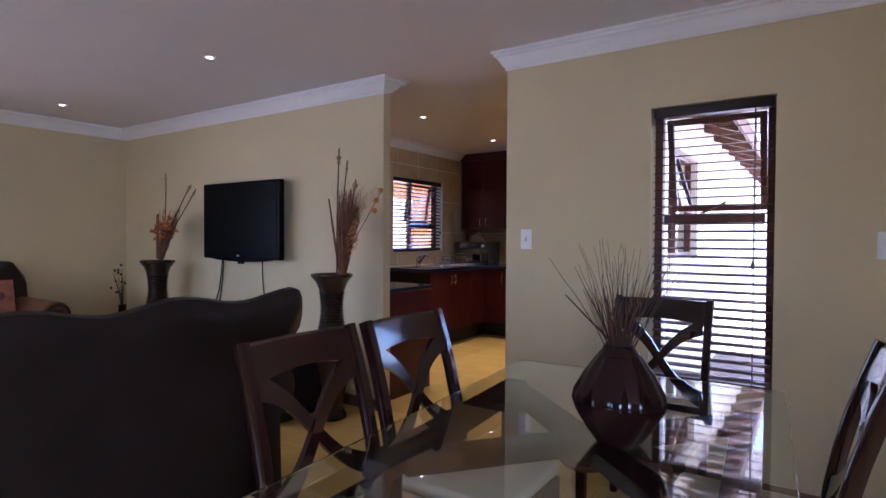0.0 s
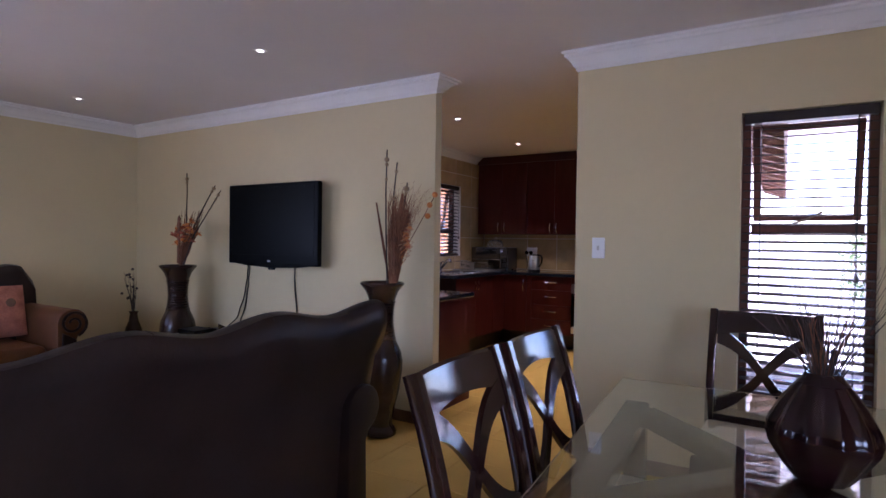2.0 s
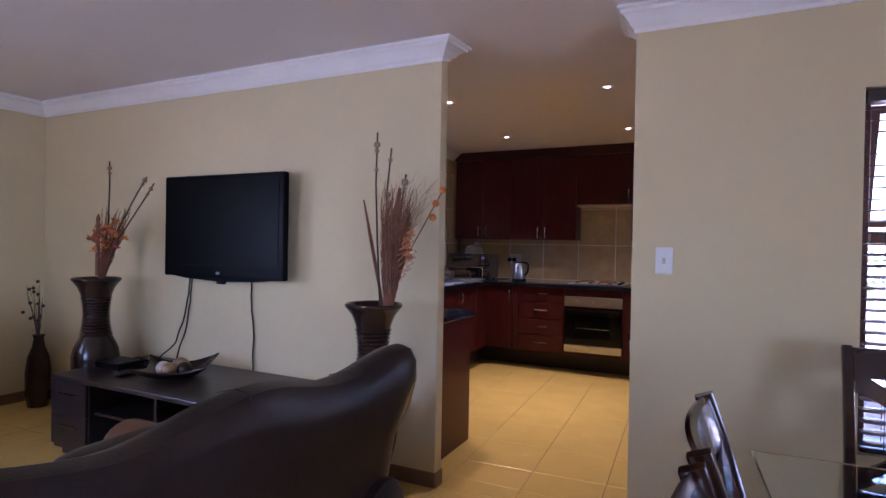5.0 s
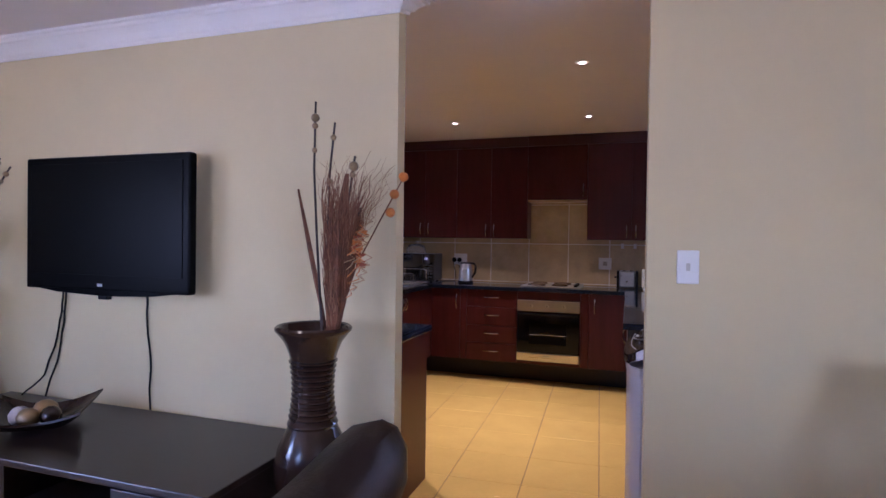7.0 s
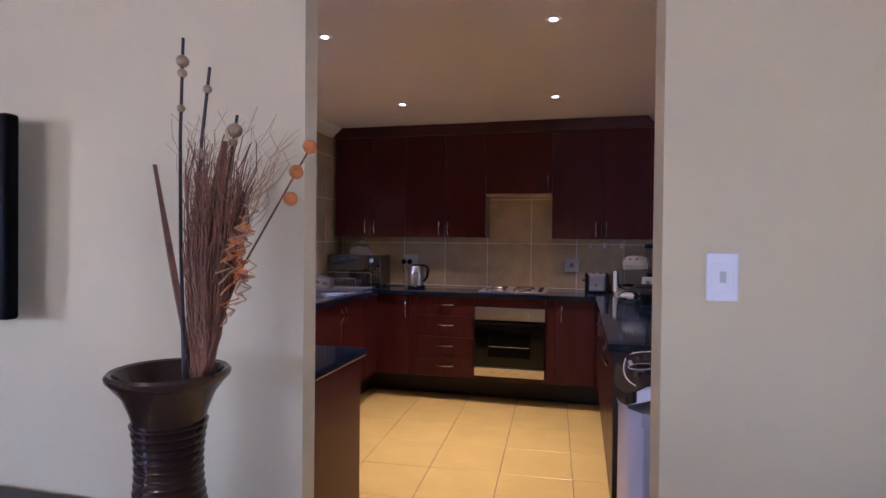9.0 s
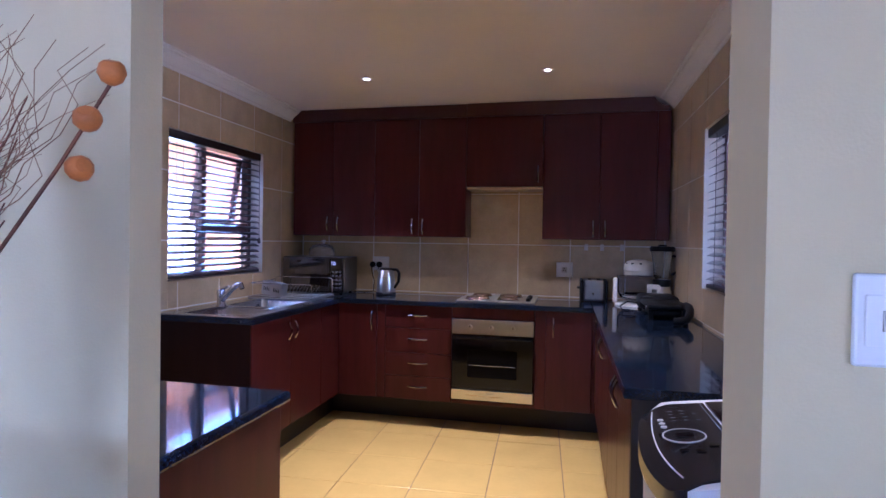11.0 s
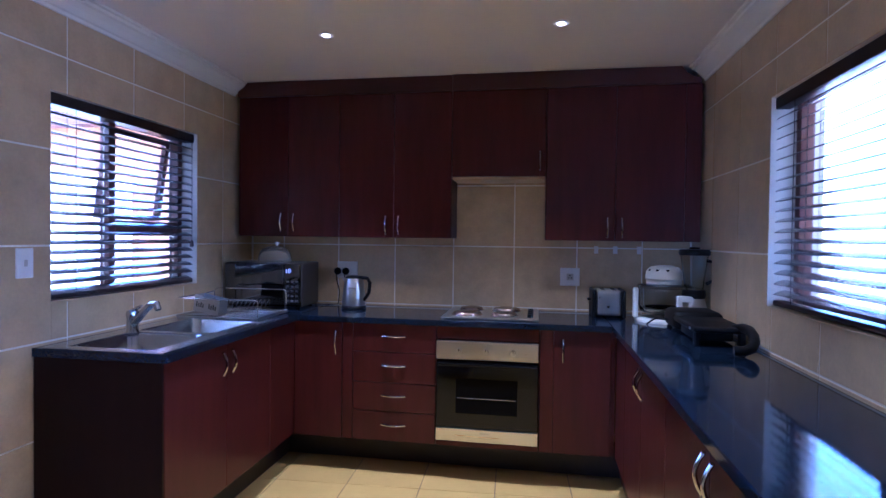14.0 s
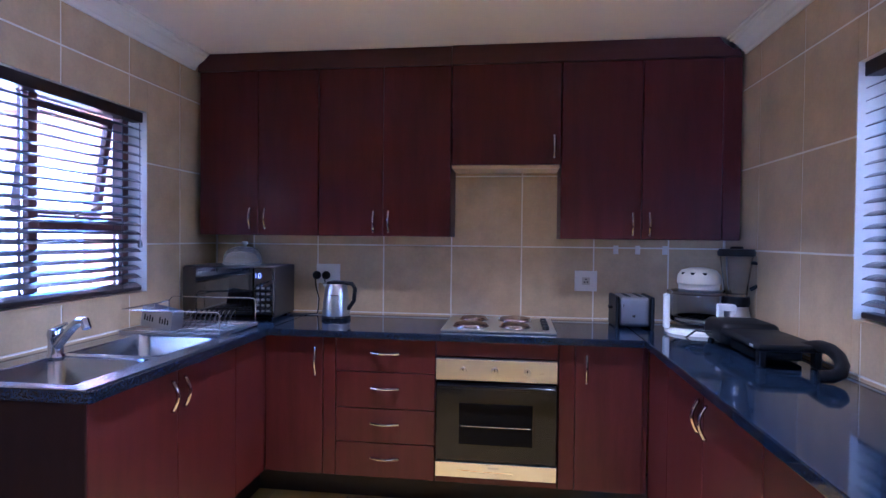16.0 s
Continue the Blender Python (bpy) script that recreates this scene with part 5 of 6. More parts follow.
def rolled_arm(y, s, owner, x0, x1, top, material="lit_leather", scroll=True):
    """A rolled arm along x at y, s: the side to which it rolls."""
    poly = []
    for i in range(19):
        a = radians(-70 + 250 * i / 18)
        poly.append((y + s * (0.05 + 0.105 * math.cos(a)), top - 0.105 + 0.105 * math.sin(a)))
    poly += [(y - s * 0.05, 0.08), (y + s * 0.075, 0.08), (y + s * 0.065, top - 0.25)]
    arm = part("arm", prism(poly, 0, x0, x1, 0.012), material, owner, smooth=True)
    for xx, o in ((x0, -1), (x1, 1)):
        if not scroll and o == 1:
            continue
        pts = []
        for i in range(40):
            a = radians(-70 + 560 * i / 39)
            r = 0.098 - 0.0019 * i
            pts.append((xx + o * 0.002, y + s * (0.05 + r * math.cos(a)), top - 0.105 + r * math.sin(a)))
        part("scroll_piping", tube(pts, 0.008, 6, taper=0.7), material, arm, smooth=True)
    return arm


# One arm in two tones: front painted as lit, rear left dark.
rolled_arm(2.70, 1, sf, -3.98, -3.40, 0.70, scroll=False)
rolled_arm(2.70, 1, sf, -3.399, -2.852, 0.70, "leather", False)
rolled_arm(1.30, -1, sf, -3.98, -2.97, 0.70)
for y0 in (1.34, 2.02):
    part("back_cushion", box((-3.26, y0, 0.48), (-3.03, y0 + 0.66, 0.94), 0.09, seg=4), "leather", sf, smooth=True)

# second sofa along the west wall
ws = thing("leather_sofa", (-6.7, 2.1, 0), "brown leather sofa against the side wall with rolled arms", "sofa", "leather sofas")
bm = bmesh.new()
rows = []
for i in range(25):
    y = 1.1 + 2.06 * i / 24
    k = abs(2 * i / 24 - 1)
    top = 1.08 + 0.02 * math.cos(9 * (k - 1)) - 0.16 * max(0, k - 0.86) ** 2 / 0.0196
    rows.append([bm.verts.new(p) for p in ((-7.14, y, 0.1), (-7.14, y, 0.8), (-7.12, y, top - 0.06), (-7.07, y, top), (-6.99, y, top - 0.01), (-6.93, y, top - 0.08), (-6.88, y, 0.55), (-6.86, y, 0.1))])
for p, q in zip(rows, rows[1:]):
    for j in range(8):
        bm.faces.new((p[j], p[(j + 1) % 8], q[(j + 1) % 8], q[j]))
bm.faces.new(rows[0][::-1])
bm.faces.new(rows[-1])
part("backrest", bm, "leather", ws, smooth=True)
for y0 in (1.27, 2.13):
    part("seat_cushion", box((-6.87, y0, 0.30), (-6.22, y0 + 0.83, 0.47), 0.05, seg=4), "lit_leather", ws, smooth=True)
part("base", box((-6.86, 1.24, 0.0), (-6.25, 2.99, 0.298), 0.02), "leather", ws)


def wall_arm(y, s):
    poly = []
    for i in range(19):
        a = radians(-70 + 250 * i / 18)
        poly.append((y + s * (0.05 + 0.115 * math.cos(a)), 0.745 - 0.115 + 0.115 * math.sin(a)))
    poly += [(y - s * 0.06, 0.08), (y + s * 0.09, 0.08), (y + s * 0.075, 0.48)]
    arm = part("arm", prism(poly, 0, -6.95, -6.16, 0.014), "lit_leather", ws, "rolled leather arm in a lightened, lit tone", True)
    pts = []
    for i in range(46):
        a = radians(-70 + 600 * i / 45)
        r = 0.108 - 0.0018 * i
        pts.append((-6.156, y + s * (0.05 + r * math.cos(a)), 0.63 + r * math.sin(a)))
    part("scroll", tube(pts, 0.012, 8, taper=0.7), "leather", arm, smooth=True)
    part("front_post", prism([(y - s * 0.055, 0.08), (y + s * 0.085, 0.08), (y + s * 0.07, 0.50), (y - s * 0.03, 0.56)], 0, -6.165, -6.14, 0.008), "leather", arm)


wall_arm(3.06, 1)
wall_arm(1.2, -1)
cu = thing("scatter_cushion", (-6.70, 2.78, 0.48), "salmon patterned scatter cushion leaning on the sofa", "cushion")
t = bmesh.new()
bmesh.ops.create_grid(t, x_segments=14, y_segments=14, size=0.21)
t2 = bmesh.new()
for side in (1, -1):
    q = t.copy()
    for v in q.verts:
        k = max(0, 1 - (abs(v.co.x) / 0.21) ** 2.5) * max(0, 1 - (abs(v.co.y) / 0.21) ** 2.5)
        v.co.z = side * (0.004 + 0.075 * k ** 0.6)
    join(t2, q)
t.free()
t2.transform(Matrix.Translation((-6.70, 2.78, 0.71)) @ Matrix.Rotation(radians(-14), 4, "Y") @ Matrix.Rotation(radians(90), 4, "Y"))
cb2 = part("cover", t2, "cushion", cu, smooth=True)
for dy, dz in ((0.07, 0.08), (-0.06, -0.06), (0.09, -0.11)):
    t = lathe([(0.0, 0.0), (0.035, 0.002), (0.03, 0.006), (0.0, 0.007)], n=14)
    t.transform(Matrix.Translation((-6.615 + dz * 0.25, 2.78 + dy, 0.71 + dz)) @ Matrix.Rotation(radians(76), 4, "Y"))
    part("printed_flower", t, "skirt", cb2)

# ---------------- television wall ----------------
tvs = thing("television", (-4.97, 4.1, 1.45), "black flat-screen television mounted on the wall, off", "television")
part("bezel", box((-5.50, 4.065, 1.115), (-4.425, 4.115, 1.795), 0.012, seg=3), "tv_black", tvs)
part("screen", box((-5.46, 4.0615, 1.195), (-4.465, 4.0645, 1.758), 0.001), "tv_black", tvs)
part("chin", prism([(-5.49, 1.125), (-5.28, 1.100), (-4.96, 1.089), (-4.65, 1.100), (-4.435, 1.125)], 1, 4.068, 4.105, 0.004), "tv_black", tvs)
part("rear_case", box((-5.42, 4.116, 1.20), (-4.53, 4.165, 1.74), 0.012), "black_plastic", tvs)
part("badge", box((-4.995, 4.0605, 1.138), (-4.965, 4.0645, 1.152), 0.001), "grey", tvs, "small pale round badge")
part("sensor_pod", box((-5.0, 4.07, 1.072), (-4.94, 4.10, 1.092), 0.004), "black_plastic", tvs)
part("wall_bracket", box((-5.15, 4.166, 1.35), (-4.80, 4.199, 1.60), 0.003), "black_plastic", tvs)
for nm, pts in (("mains_flex", [(-4.80, 4.175, 1.14), (-4.80, 4.19, 0.95), (-4.785, 4.19, 0.72), (-4.775, 4.185, 0.505)]),
                ("signal_cable", [(-5.37, 4.17, 1.15), (-5.39, 4.185, 0.98), (-5.46, 4.19, 0.78), (-5.52, 4.185, 0.62), (-5.62, 4.13, 0.512)]),
                ("signal_cable", [(-5.35, 4.17, 1.15), (-5.38, 4.19, 0.92), (-5.44, 4.19, 0.70), (-5.48, 4.16, 0.512)])):
    cbl = thing(nm, pts[0], "thin black cable hanging down from the television", "cable", "television cables")
    dense = [Vector(a).lerp(Vector(b), k / 4) + Vector((0.006 * math.sin(i * 4 + k * 1.3), 0, 0)) for i, (a, b) in enumerate(zip(pts, pts[1:])) for k in range(4)] + [Vector(pts[-1])]
    part("sheath", tube(dense, 0.005, 6), "black_plastic", cbl, smooth=True)

UX0, UX1, UF, UT = -5.77, -3.82, 3.50, 0.505
un = thing("television_unit", (-4.9, 3.84, 0), "low wenge television unit with open shelves and drawers", "television unit")
part("top", box((UX0 - 0.01, UF - 0.012, UT - 0.028), (UX1 + 0.01, 4.185, UT), 0.004), "unit", un)
part("bottom", box((UX0, UF + 0.005, 0.05), (UX1, 4.18, 0.075), 0.002), "unit", un)
part("back", box((UX0 + 0.02, 4.165, 0.076), (UX1 - 0.02, 4.18, UT - 0.029)), "unit", un)
for x in (UX0, -5.43, -4.835, -4.245, UX1 - 0.02):
    part("upright", box((x, UF + 0.004, 0.076), (x + 0.02, 4.164, UT - 0.029), 0.002), "unit", un)
for a, b in ((-5.41, -4.835), (-4.815, -4.245)):
    part("shelf", box((a, UF + 0.03, 0.29), (b, 4.164, 0.308), 0.002), "unit", un)
for a, b in ((UX0 + 0.003, -5.422), (-4.237, UX1 - 0.003)):
    for z0, z1 in ((0.08, 0.272), (0.277, UT - 0.032)):
        d = part("drawer", box((a, UF - 0.014, z0), (b, UF + 0.003, z1), 0.002), "unit", un)
        part("drawer_handle", box(((a + b) / 2 - 0.09, UF - 0.026, (z0 + z1) / 2 + 0.02), ((a + b) / 2 + 0.09, UF - 0.0145, (z0 + z1) / 2 + 0.034), 0.003), "chrome", d, "slim chrome pull")
part("plinth", box((UX0 + 0.03, UF + 0.04, 0.0), (UX1 - 0.03, 4.15, 0.049)), "unit", un)
mg = thing("magazine_stack", (-5.2, 3.66, 0.076), "flat stack of magazines on the lowest shelf", "magazines")
for i in range(3):
    part("magazine", box((-5.34 + 0.01 * i, 3.54 + 0.008 * i, 0.0765 + 0.011 * i), (-5.12 + 0.01 * i, 3.82 + 0.008 * i, 0.087 + 0.011 * i), 0.001), ("paleblue", "white_plastic", "grey")[i], mg)
pm = thing("set_top_box", (-5.60, 3.80, UT), "black set-top box with loose cables around it", "set-top box")
part("case", box((-5.70, 3.72, UT + 0.006), (-5.47, 3.90, UT + 0.05), 0.005), "black_plastic", pm)
part("front_panel", box((-5.695, 3.715, UT + 0.01), (-5.475, 3.7195, UT + 0.046), 0.001), "black_gloss", pm)
rc = random.Random(2)
for i in range(5):
    x, y = -5.68 + 0.06 * i, 3.93 + 0.02 * (i % 2)
    part("loose_cable", tube([(x + 0.05 * math.cos(a) * (1 + 0.2 * i), y + 0.06 * math.sin(a), UT + 0.008 + 0.02 * abs(math.sin(a * 1.5 + i))) for a in [k * 0.6 for k in range(11)]], 0.0045, 6), "black_plastic", pm, smooth=True)
part("remote_control", box((-5.36, 3.62, UT + 0.001), (-5.31, 3.78, UT + 0.02), 0.006), "black_plastic", pm)

# bowl with decorative balls
bo = thing("square_bowl", (-5.03, 3.80, UT), "dark square dish with upturned corners on the unit", "bowl")
bm = bmesh.new()
N = 12
grid = [[None] * (N + 1) for _ in range(N + 1)]
low = [[None] * (N + 1) for _ in range(N + 1)]
for i in range(N + 1):
    for j in range(N + 1):
        u, v = 2 * i / N - 1, 2 * j / N - 1
        m_ = max(abs(u), abs(v))
        z = 0.012 + 0.055 * m_ ** 2.2 + 0.045 * (abs(u * v)) ** 2.5
        r = 0.17 * (1 + 0.25 * abs(u * v) ** 2)
        a = radians(38)
        x, y = r * u, r * v
        wx, wy = -5.03 + x * math.cos(a) - y * math.sin(a), 3.80 + x * math.sin(a) + y * math.cos(a)
        grid[i][j] = bm.verts.new((wx, wy, UT + z))
        low[i][j] = bm.verts.new((wx, wy, UT + max(0.001, z - 0.011)))
for i in range(N):
    for j in range(N):
        bm.faces.new((grid[i][j], grid[i + 1][j], grid[i + 1][j + 1], grid[i][j + 1]))
        bm.faces.new((low[i][j], low[i][j + 1], low[i + 1][j + 1], low[i + 1][j]))
for k in range(N):
    for g0, g1, l0, l1 in ((grid[k][0], grid[k + 1][0], low[k][0], low[k + 1][0]), (grid[k][N], grid[k + 1][N], low[k][N], low[k + 1][N]), (grid[0][k], grid[0][k + 1], low[0][k], low[0][k + 1]), (grid[N][k], grid[N][k + 1], low[N][k], low[N][k + 1])):
        bm.faces.new((g0, l0, l1, g1))
part("dish", bm, "vase", bo, smooth=True)
for x, y, r, mt, lb in ((-5.075, 3.745, 0.045, "stone", "pale grey rough decorative ball"), (-5.01, 3.735, 0.046, "gold", "bronze mosaic decorative ball"), (-5.03, 3.83, 0.052, "gold", "speckled bronze decorative ball"), (-4.955, 3.80, 0.045, "vase", "small brown glazed decorative ball")):
    t = bmesh.new()
    bmesh.ops.create_uvsphere(t, u_segments=20, v_segments=12, radius=r)
    for v in t.verts:
        v.co *= 1 + 0.03 * math.sin(v.co.x * 190) * math.sin(v.co.y * 190 + v.co.z * 150)
    t.transform(Matrix.Translation((x, y, UT + 0.018 + r)))
    ball = thing("decorative_ball", (x, y, UT + 0.018), lb, "ball", "balls in the dish")
    part("ball", t, mt, ball, smooth=True)

# floor vases
PROF = [(0.10, 0.0), (0.118, 0.008), (0.12, 0.03), (0.105, 0.05), (0.09, 0.07), (0.088, 0.10), (0.11, 0.2), (0.142, 0.32), (0.160, 0.44), (0.162, 0.51), (0.15, 0.57), (0.122, 0.625), (0.106, 0.655), (0.111, 0.665), (0.106, 0.675)]
z = 0.685
while z < 0.90:
    r = 0.084 + 0.012 * abs((z - 0.79) / 0.11) ** 2
    PROF += [(r, z), (r + 0.009, z + 0.006), (r + 0.010, z + 0.012), (r, z + 0.019)]
    z += 0.0215
PROF += [(0.098, 0.915), (0.105, 0.94), (0.125, 0.985), (0.155, 1.02), (0.166, 1.03), (0.168, 1.04), (0.160, 1.048), (0.148, 1.044), (0.11, 0.98), (0.09, 0.92), (0.085, 0.85)]


def vase_parts(owner, x, y, kr, kz):
    """Foot, belly, ringed neck and flared mouth of a floor vase."""
    for name, z0, z1 in (("foot", 0.0, 0.07), ("belly", 0.07, 0.655), ("ringed_neck", 0.655, 0.915)):
        part(name, lathe([(r * kr, h * kz) for r, h in PROF[:-5] if z0 <= h <= z1], (x, y, 0), 48), "vase", owner, smooth=True)
    i0 = max(i for i, p in enumerate(PROF[:-5]) if p[1] <= 0.915)
    part("mouth", lathe([(r * kr, h * kz) for r, h in PROF[i0:]], (x, y, 0), 48), "vase", owner, smooth=True)


def floor_vase(x, y, label):
    v = thing("floor_vase", (x, y, 0), label, "vase", "tall floor vases")
    vase_parts(v, x, y, 0.9, 1.0)


def beads(name, pts, spots, owner, label=""):
    """A dark cane with brass beads at the given places along it."""
    cane = part(name, tube(pts, 0.0055, 6, taper=0.8), "twig_dark", owner, label)
    for k, r in spots:
        t = bmesh.new()
        bmesh.ops.create_uvsphere(t, u_segments=14, v_segments=9, radius=r)
        i = min(len(pts) - 2, int(k * (len(pts) - 1)))
        f_ = k * (len(pts) - 1) - i
        t.transform(Matrix.Translation(Vector(pts[i]).lerp(Vector(pts[i + 1]), f_)))
        part("bead", t, "gold", cane, smooth=True)


def petal(c, r, material, name, owner, turn):
    t = lathe([(0.004, 0), (r * 0.7, r * 0.3), (r, r * 0.9), (r * 0.85, r * 1.5), (r * 0.55, r * 1.75)], n=10)
    t.transform(Matrix.Translation(c) @ Euler((turn * 0.9, 0.5 - turn, turn)).to_matrix().to_4x4())
    part(name, t, material, owner, smooth=True)


def blossom(c, r, material, name, owner, seed):
    """A dry blossom of curled bracts round a small core."""
    q = random.Random(seed)
    bm = bmesh.new()
    for k in range(9):
        m = Matrix.Translation(c) @ Euler((q.uniform(-1.3, 1.3), q.uniform(-1.3, 1.3), k * 0.75)).to_matrix().to_4x4()
        ll, w, curl = r * q.uniform(1.1, 1.9), r * q.uniform(0.35, 0.6), r * q.uniform(0.2, 0.7)
        rows = []
        for i in range(5):
            f = i / 4
            h = w * math.sin(math.pi * (0.12 + 0.8 * f))
            up = curl * f * f
            rows.append([bm.verts.new(m @ Vector((x, ll * f, up + z))) for x, z in ((-h, 0.25 * h), (0, 0.0012), (h, 0.25 * h), (0, -0.0012))])
        for a, b in zip(rows, rows[1:]):
            for j in range(4):
                bm.faces.new((a[j], a[(j + 1) % 4], b[(j + 1) % 4], b[j]))
        bm.faces.new(rows[0][::-1])
        bm.faces.new(rows[-1])
    part(name, bm, material, owner, smooth=True)


FX, FY = -3.645, 3.885
floor_vase(FX, FY, "tall dark brown floor vase with ringed neck by the opening")
fa = thing("dried_arrangement", (FX, FY, 0.95), "tall dried twigs, canes and orange lanterns in vase", "dried flowers")
beads("cane", [(FX + 0.03, FY + 0.02, 0.95), (FX - 0.05, FY + 0.10, 1.38), (FX - 0.11, FY + 0.17, 1.69), (FX - 0.118, FY + 0.19, 1.985)], [(0.97 - 0.05, 0.019), (0.88, 0.014), (0.76, 0.012)], fa, "dark cane with brass beads")
beads("cane", [(FX + 0.05, FY + 0.02, 0.95), (FX + 0.005, FY + 0.09, 1.38), (FX - 0.022, FY + 0.15, 1.67), (FX - 0.012, FY + 0.17, 1.885)], [(0.90, 0.013), (0.62, 0.017)], fa, "dark cane with brass beads")
beads("cane", [(FX + 0.06, FY + 0.02, 0.95), (FX + 0.07, FY + 0.07, 1.29), (FX + 0.09, FY + 0.12, 1.59), (FX + 0.10, FY + 0.14, 1.735)], [(0.90, 0.021), (0.82, 0.013)], fa, "dark cane with brass beads")
BX, BY = FX + 0.055, FY + 0.03
spray("twig_clump", (BX, BY, 0.92), 300, 0.76, 0.15, 0.0036, "twig", fa, 0.1, 0.35, (0.045, 0.10), 0.016)
spray("straw_clump", (BX, BY, 0.92), 70, 0.70, 0.15, 0.0030, "straw_brown", fa, 0.1, 0.4, (0.05, 0.08), 0.018)
spray("bark_strip_clump", (BX + 0.01, BY, 0.92), 60, 0.62, 0.12, 0.0075, "twig", fa, 0.1, 0.6, (0.06, 0.08), 0.012)
spray("fine_twig_clump", (BX + 0.01, BY + 0.04, 1.22), 110, 0.54, 0.34, 0.0013, "straw_brown", fa, 0.15, 0.5, (0.13, 0.06), 0.034)
for (ax, az), (bx, bz), w, mt in (((0.02, 1.02), (-0.155, 1.60), 0.012, "twig"), ((0.06, 1.30), (0.075, 1.66), 0.024, "twig"), ((0.10, 1.20), (0.135, 1.52), 0.021, "twig_dark")):
    a, b = Vector((FX + ax, FY + 0.06, az)), Vector((FX + bx, FY + 0.12, bz))
    side = Vector(((b - a).z, 0, -(b - a).x)).normalized()
    t = bmesh.new()
    for lo, hi in zip(range(6), range(1, 7)):
        r0, r1 = w * math.sin(math.pi * (0.18 + 0.7 * lo / 6)), w * math.sin(math.pi * (0.18 + 0.7 * hi / 6))
        p, q = a.lerp(b, lo / 6), a.lerp(b, hi / 6)
        for d0, d1 in ((Vector((0, -0.008, 0)), side), (side, Vector((0, 0.008, 0))), (Vector((0, 0.008, 0)), -side), (-side, Vector((0, -0.008, 0)))):
            k0, k1 = (r0 if abs(d0.y) < 0.005 or d0 in (side, -side) else 1), (r0 if d1 in (side, -side) else 1)
            m0, m1 = (r1 if d0 in (side, -side) else 1), (r1 if d1 in (side, -side) else 1)
            t.faces.new([t.verts.new(v) for v in (p + d0 * k0, p + d1 * k1, q + d1 * m1, q + d0 * m0)])
    bmesh.ops.remove_doubles(t, verts=t.verts, dist=1e-5)
    part("seed_pod", t, mt, fa, smooth=True)
part("lantern_stem", tube([(FX + 0.06, FY, 0.95), (FX + 0.15, FY + 0.08, 1.30), (FX + 0.225, FY + 0.16, 1.50), (FX + 0.30, FY + 0.2, 1.66)], 0.003, 5), "twig", fa)
for i, (dx, zz) in enumerate(((0.295, 1.63), (0.255, 1.565), (0.225, 1.50))):
    petal((FX + dx, FY + 0.19, zz), 0.021, "orange_petal", "lantern", fa, 0.4 + 0.5 * i)
rq = random.Random(21)
for i in range(8):
    x0, z0 = FX + 0.115 + 0.05 * rq.random(), 1.16 + 0.028 * i
    pts = [(x0 + 0.030 * (k % 2) * rq.uniform(0.6, 1.3) + 0.006 * k, FY + 0.03 + 0.03 * rq.uniform(-1, 1), z0 + 0.015 * k) for k in range(9)]
    part("curl", tube(pts, 0.0024, 5), "straw" if i % 3 else "orange_petal", fa)
for i in range(8):
    blossom((FX + 0.15 + 0.05 * rq.random(), FY + 0.05, 1.29 + 0.018 * i), 0.015, "orange_petal" if i % 2 else "red_petal", "dry_leaf", fa, 40 + i)

ap = thing("floor_vase", (-5.955, 3.88, 0), "tall dark brown floor vase beside the television unit", "vase", "tall floor vases")
vase_parts(ap, -5.955, 3.88, 0.93, 1.035)
A = (-5.94, 3.88, 0.98)
fb = thing("dried_arrangement", A, "dried twigs and russet flowers in the floor vase", "dried flowers")
beads("cane", [A, (A[0] + 0.01, A[1] + 0.06, 1.4), (A[0] - 0.04, A[1] + 0.10, 1.75), (A[0] - 0.06, A[1] + 0.11, 1.92)], [(0.90, 0.017), (0.83, 0.013)], fb)
beads("cane", [A, (A[0] + 0.08, A[1] + 0.06, 1.38), (A[0] + 0.22, A[1] + 0.13, 1.68), (A[0] + 0.28, A[1] + 0.16, 1.80)], [(0.93, 0.017), (0.85, 0.013)], fb)
beads("cane", [A, (A[0] + 0.12, A[1] + 0.06, 1.35), (A[0] + 0.28, A[1] + 0.13, 1.62), (A[0] + 0.345, A[1] + 0.17, 1.755)], [(0.90, 0.015), (0.80, 0.012)], fb)
spray("twig_clump", A, 90, 0.62, 0.17, 0.0042, "twig", fb, 0.1, 0.5, (0.16, 0.12), 0.014)
rp = random.Random(9)
for i in range(22):
    a = rp.random()
    blossom((A[0] - 0.05 + a * 0.27, A[1] - 0.03 + rp.random() * 0.13, 1.24 + 0.10 * a + rp.random() * 0.22), 0.017 + 0.010 * rp.random(), "red_petal" if i % 3 else "orange_petal", "flower", fb, i)
part("seed_pod", prism([(A[0] - 0.005, 1.1), (A[0] + 0.0, 1.50), (A[0] + 0.02, 1.53), (A[0] + 0.035, 1.50), (A[0] + 0.025, 1.1)], 1, 3.86, 3.868), "twig", fb)
CV = (-6.93, 4.03, 0)
sv = thing("bottle_vase", CV, "slim dark bottle vase standing in the corner", "vase")
part("body", lathe([(0.07, 0), (0.075, 0.01), (0.088, 0.10), (0.09, 0.28), (0.075, 0.40), (0.045, 0.48), (0.034, 0.55), (0.045, 0.575), (0.036, 0.575), (0.026, 0.54)], CV, 32), "vase", sv, smooth=True)
sp = thing("dried_bouquet", (CV[0], CV[1], 0.5), "dark dried stems with buds in the corner vase", "dried flowers")
spray("stem_clump", (CV[0], CV[1], 0.50), 14, 0.50, 0.16, 0.004, "twig_dark", sp, 0.1, 0.6, (-0.03, -0.03))
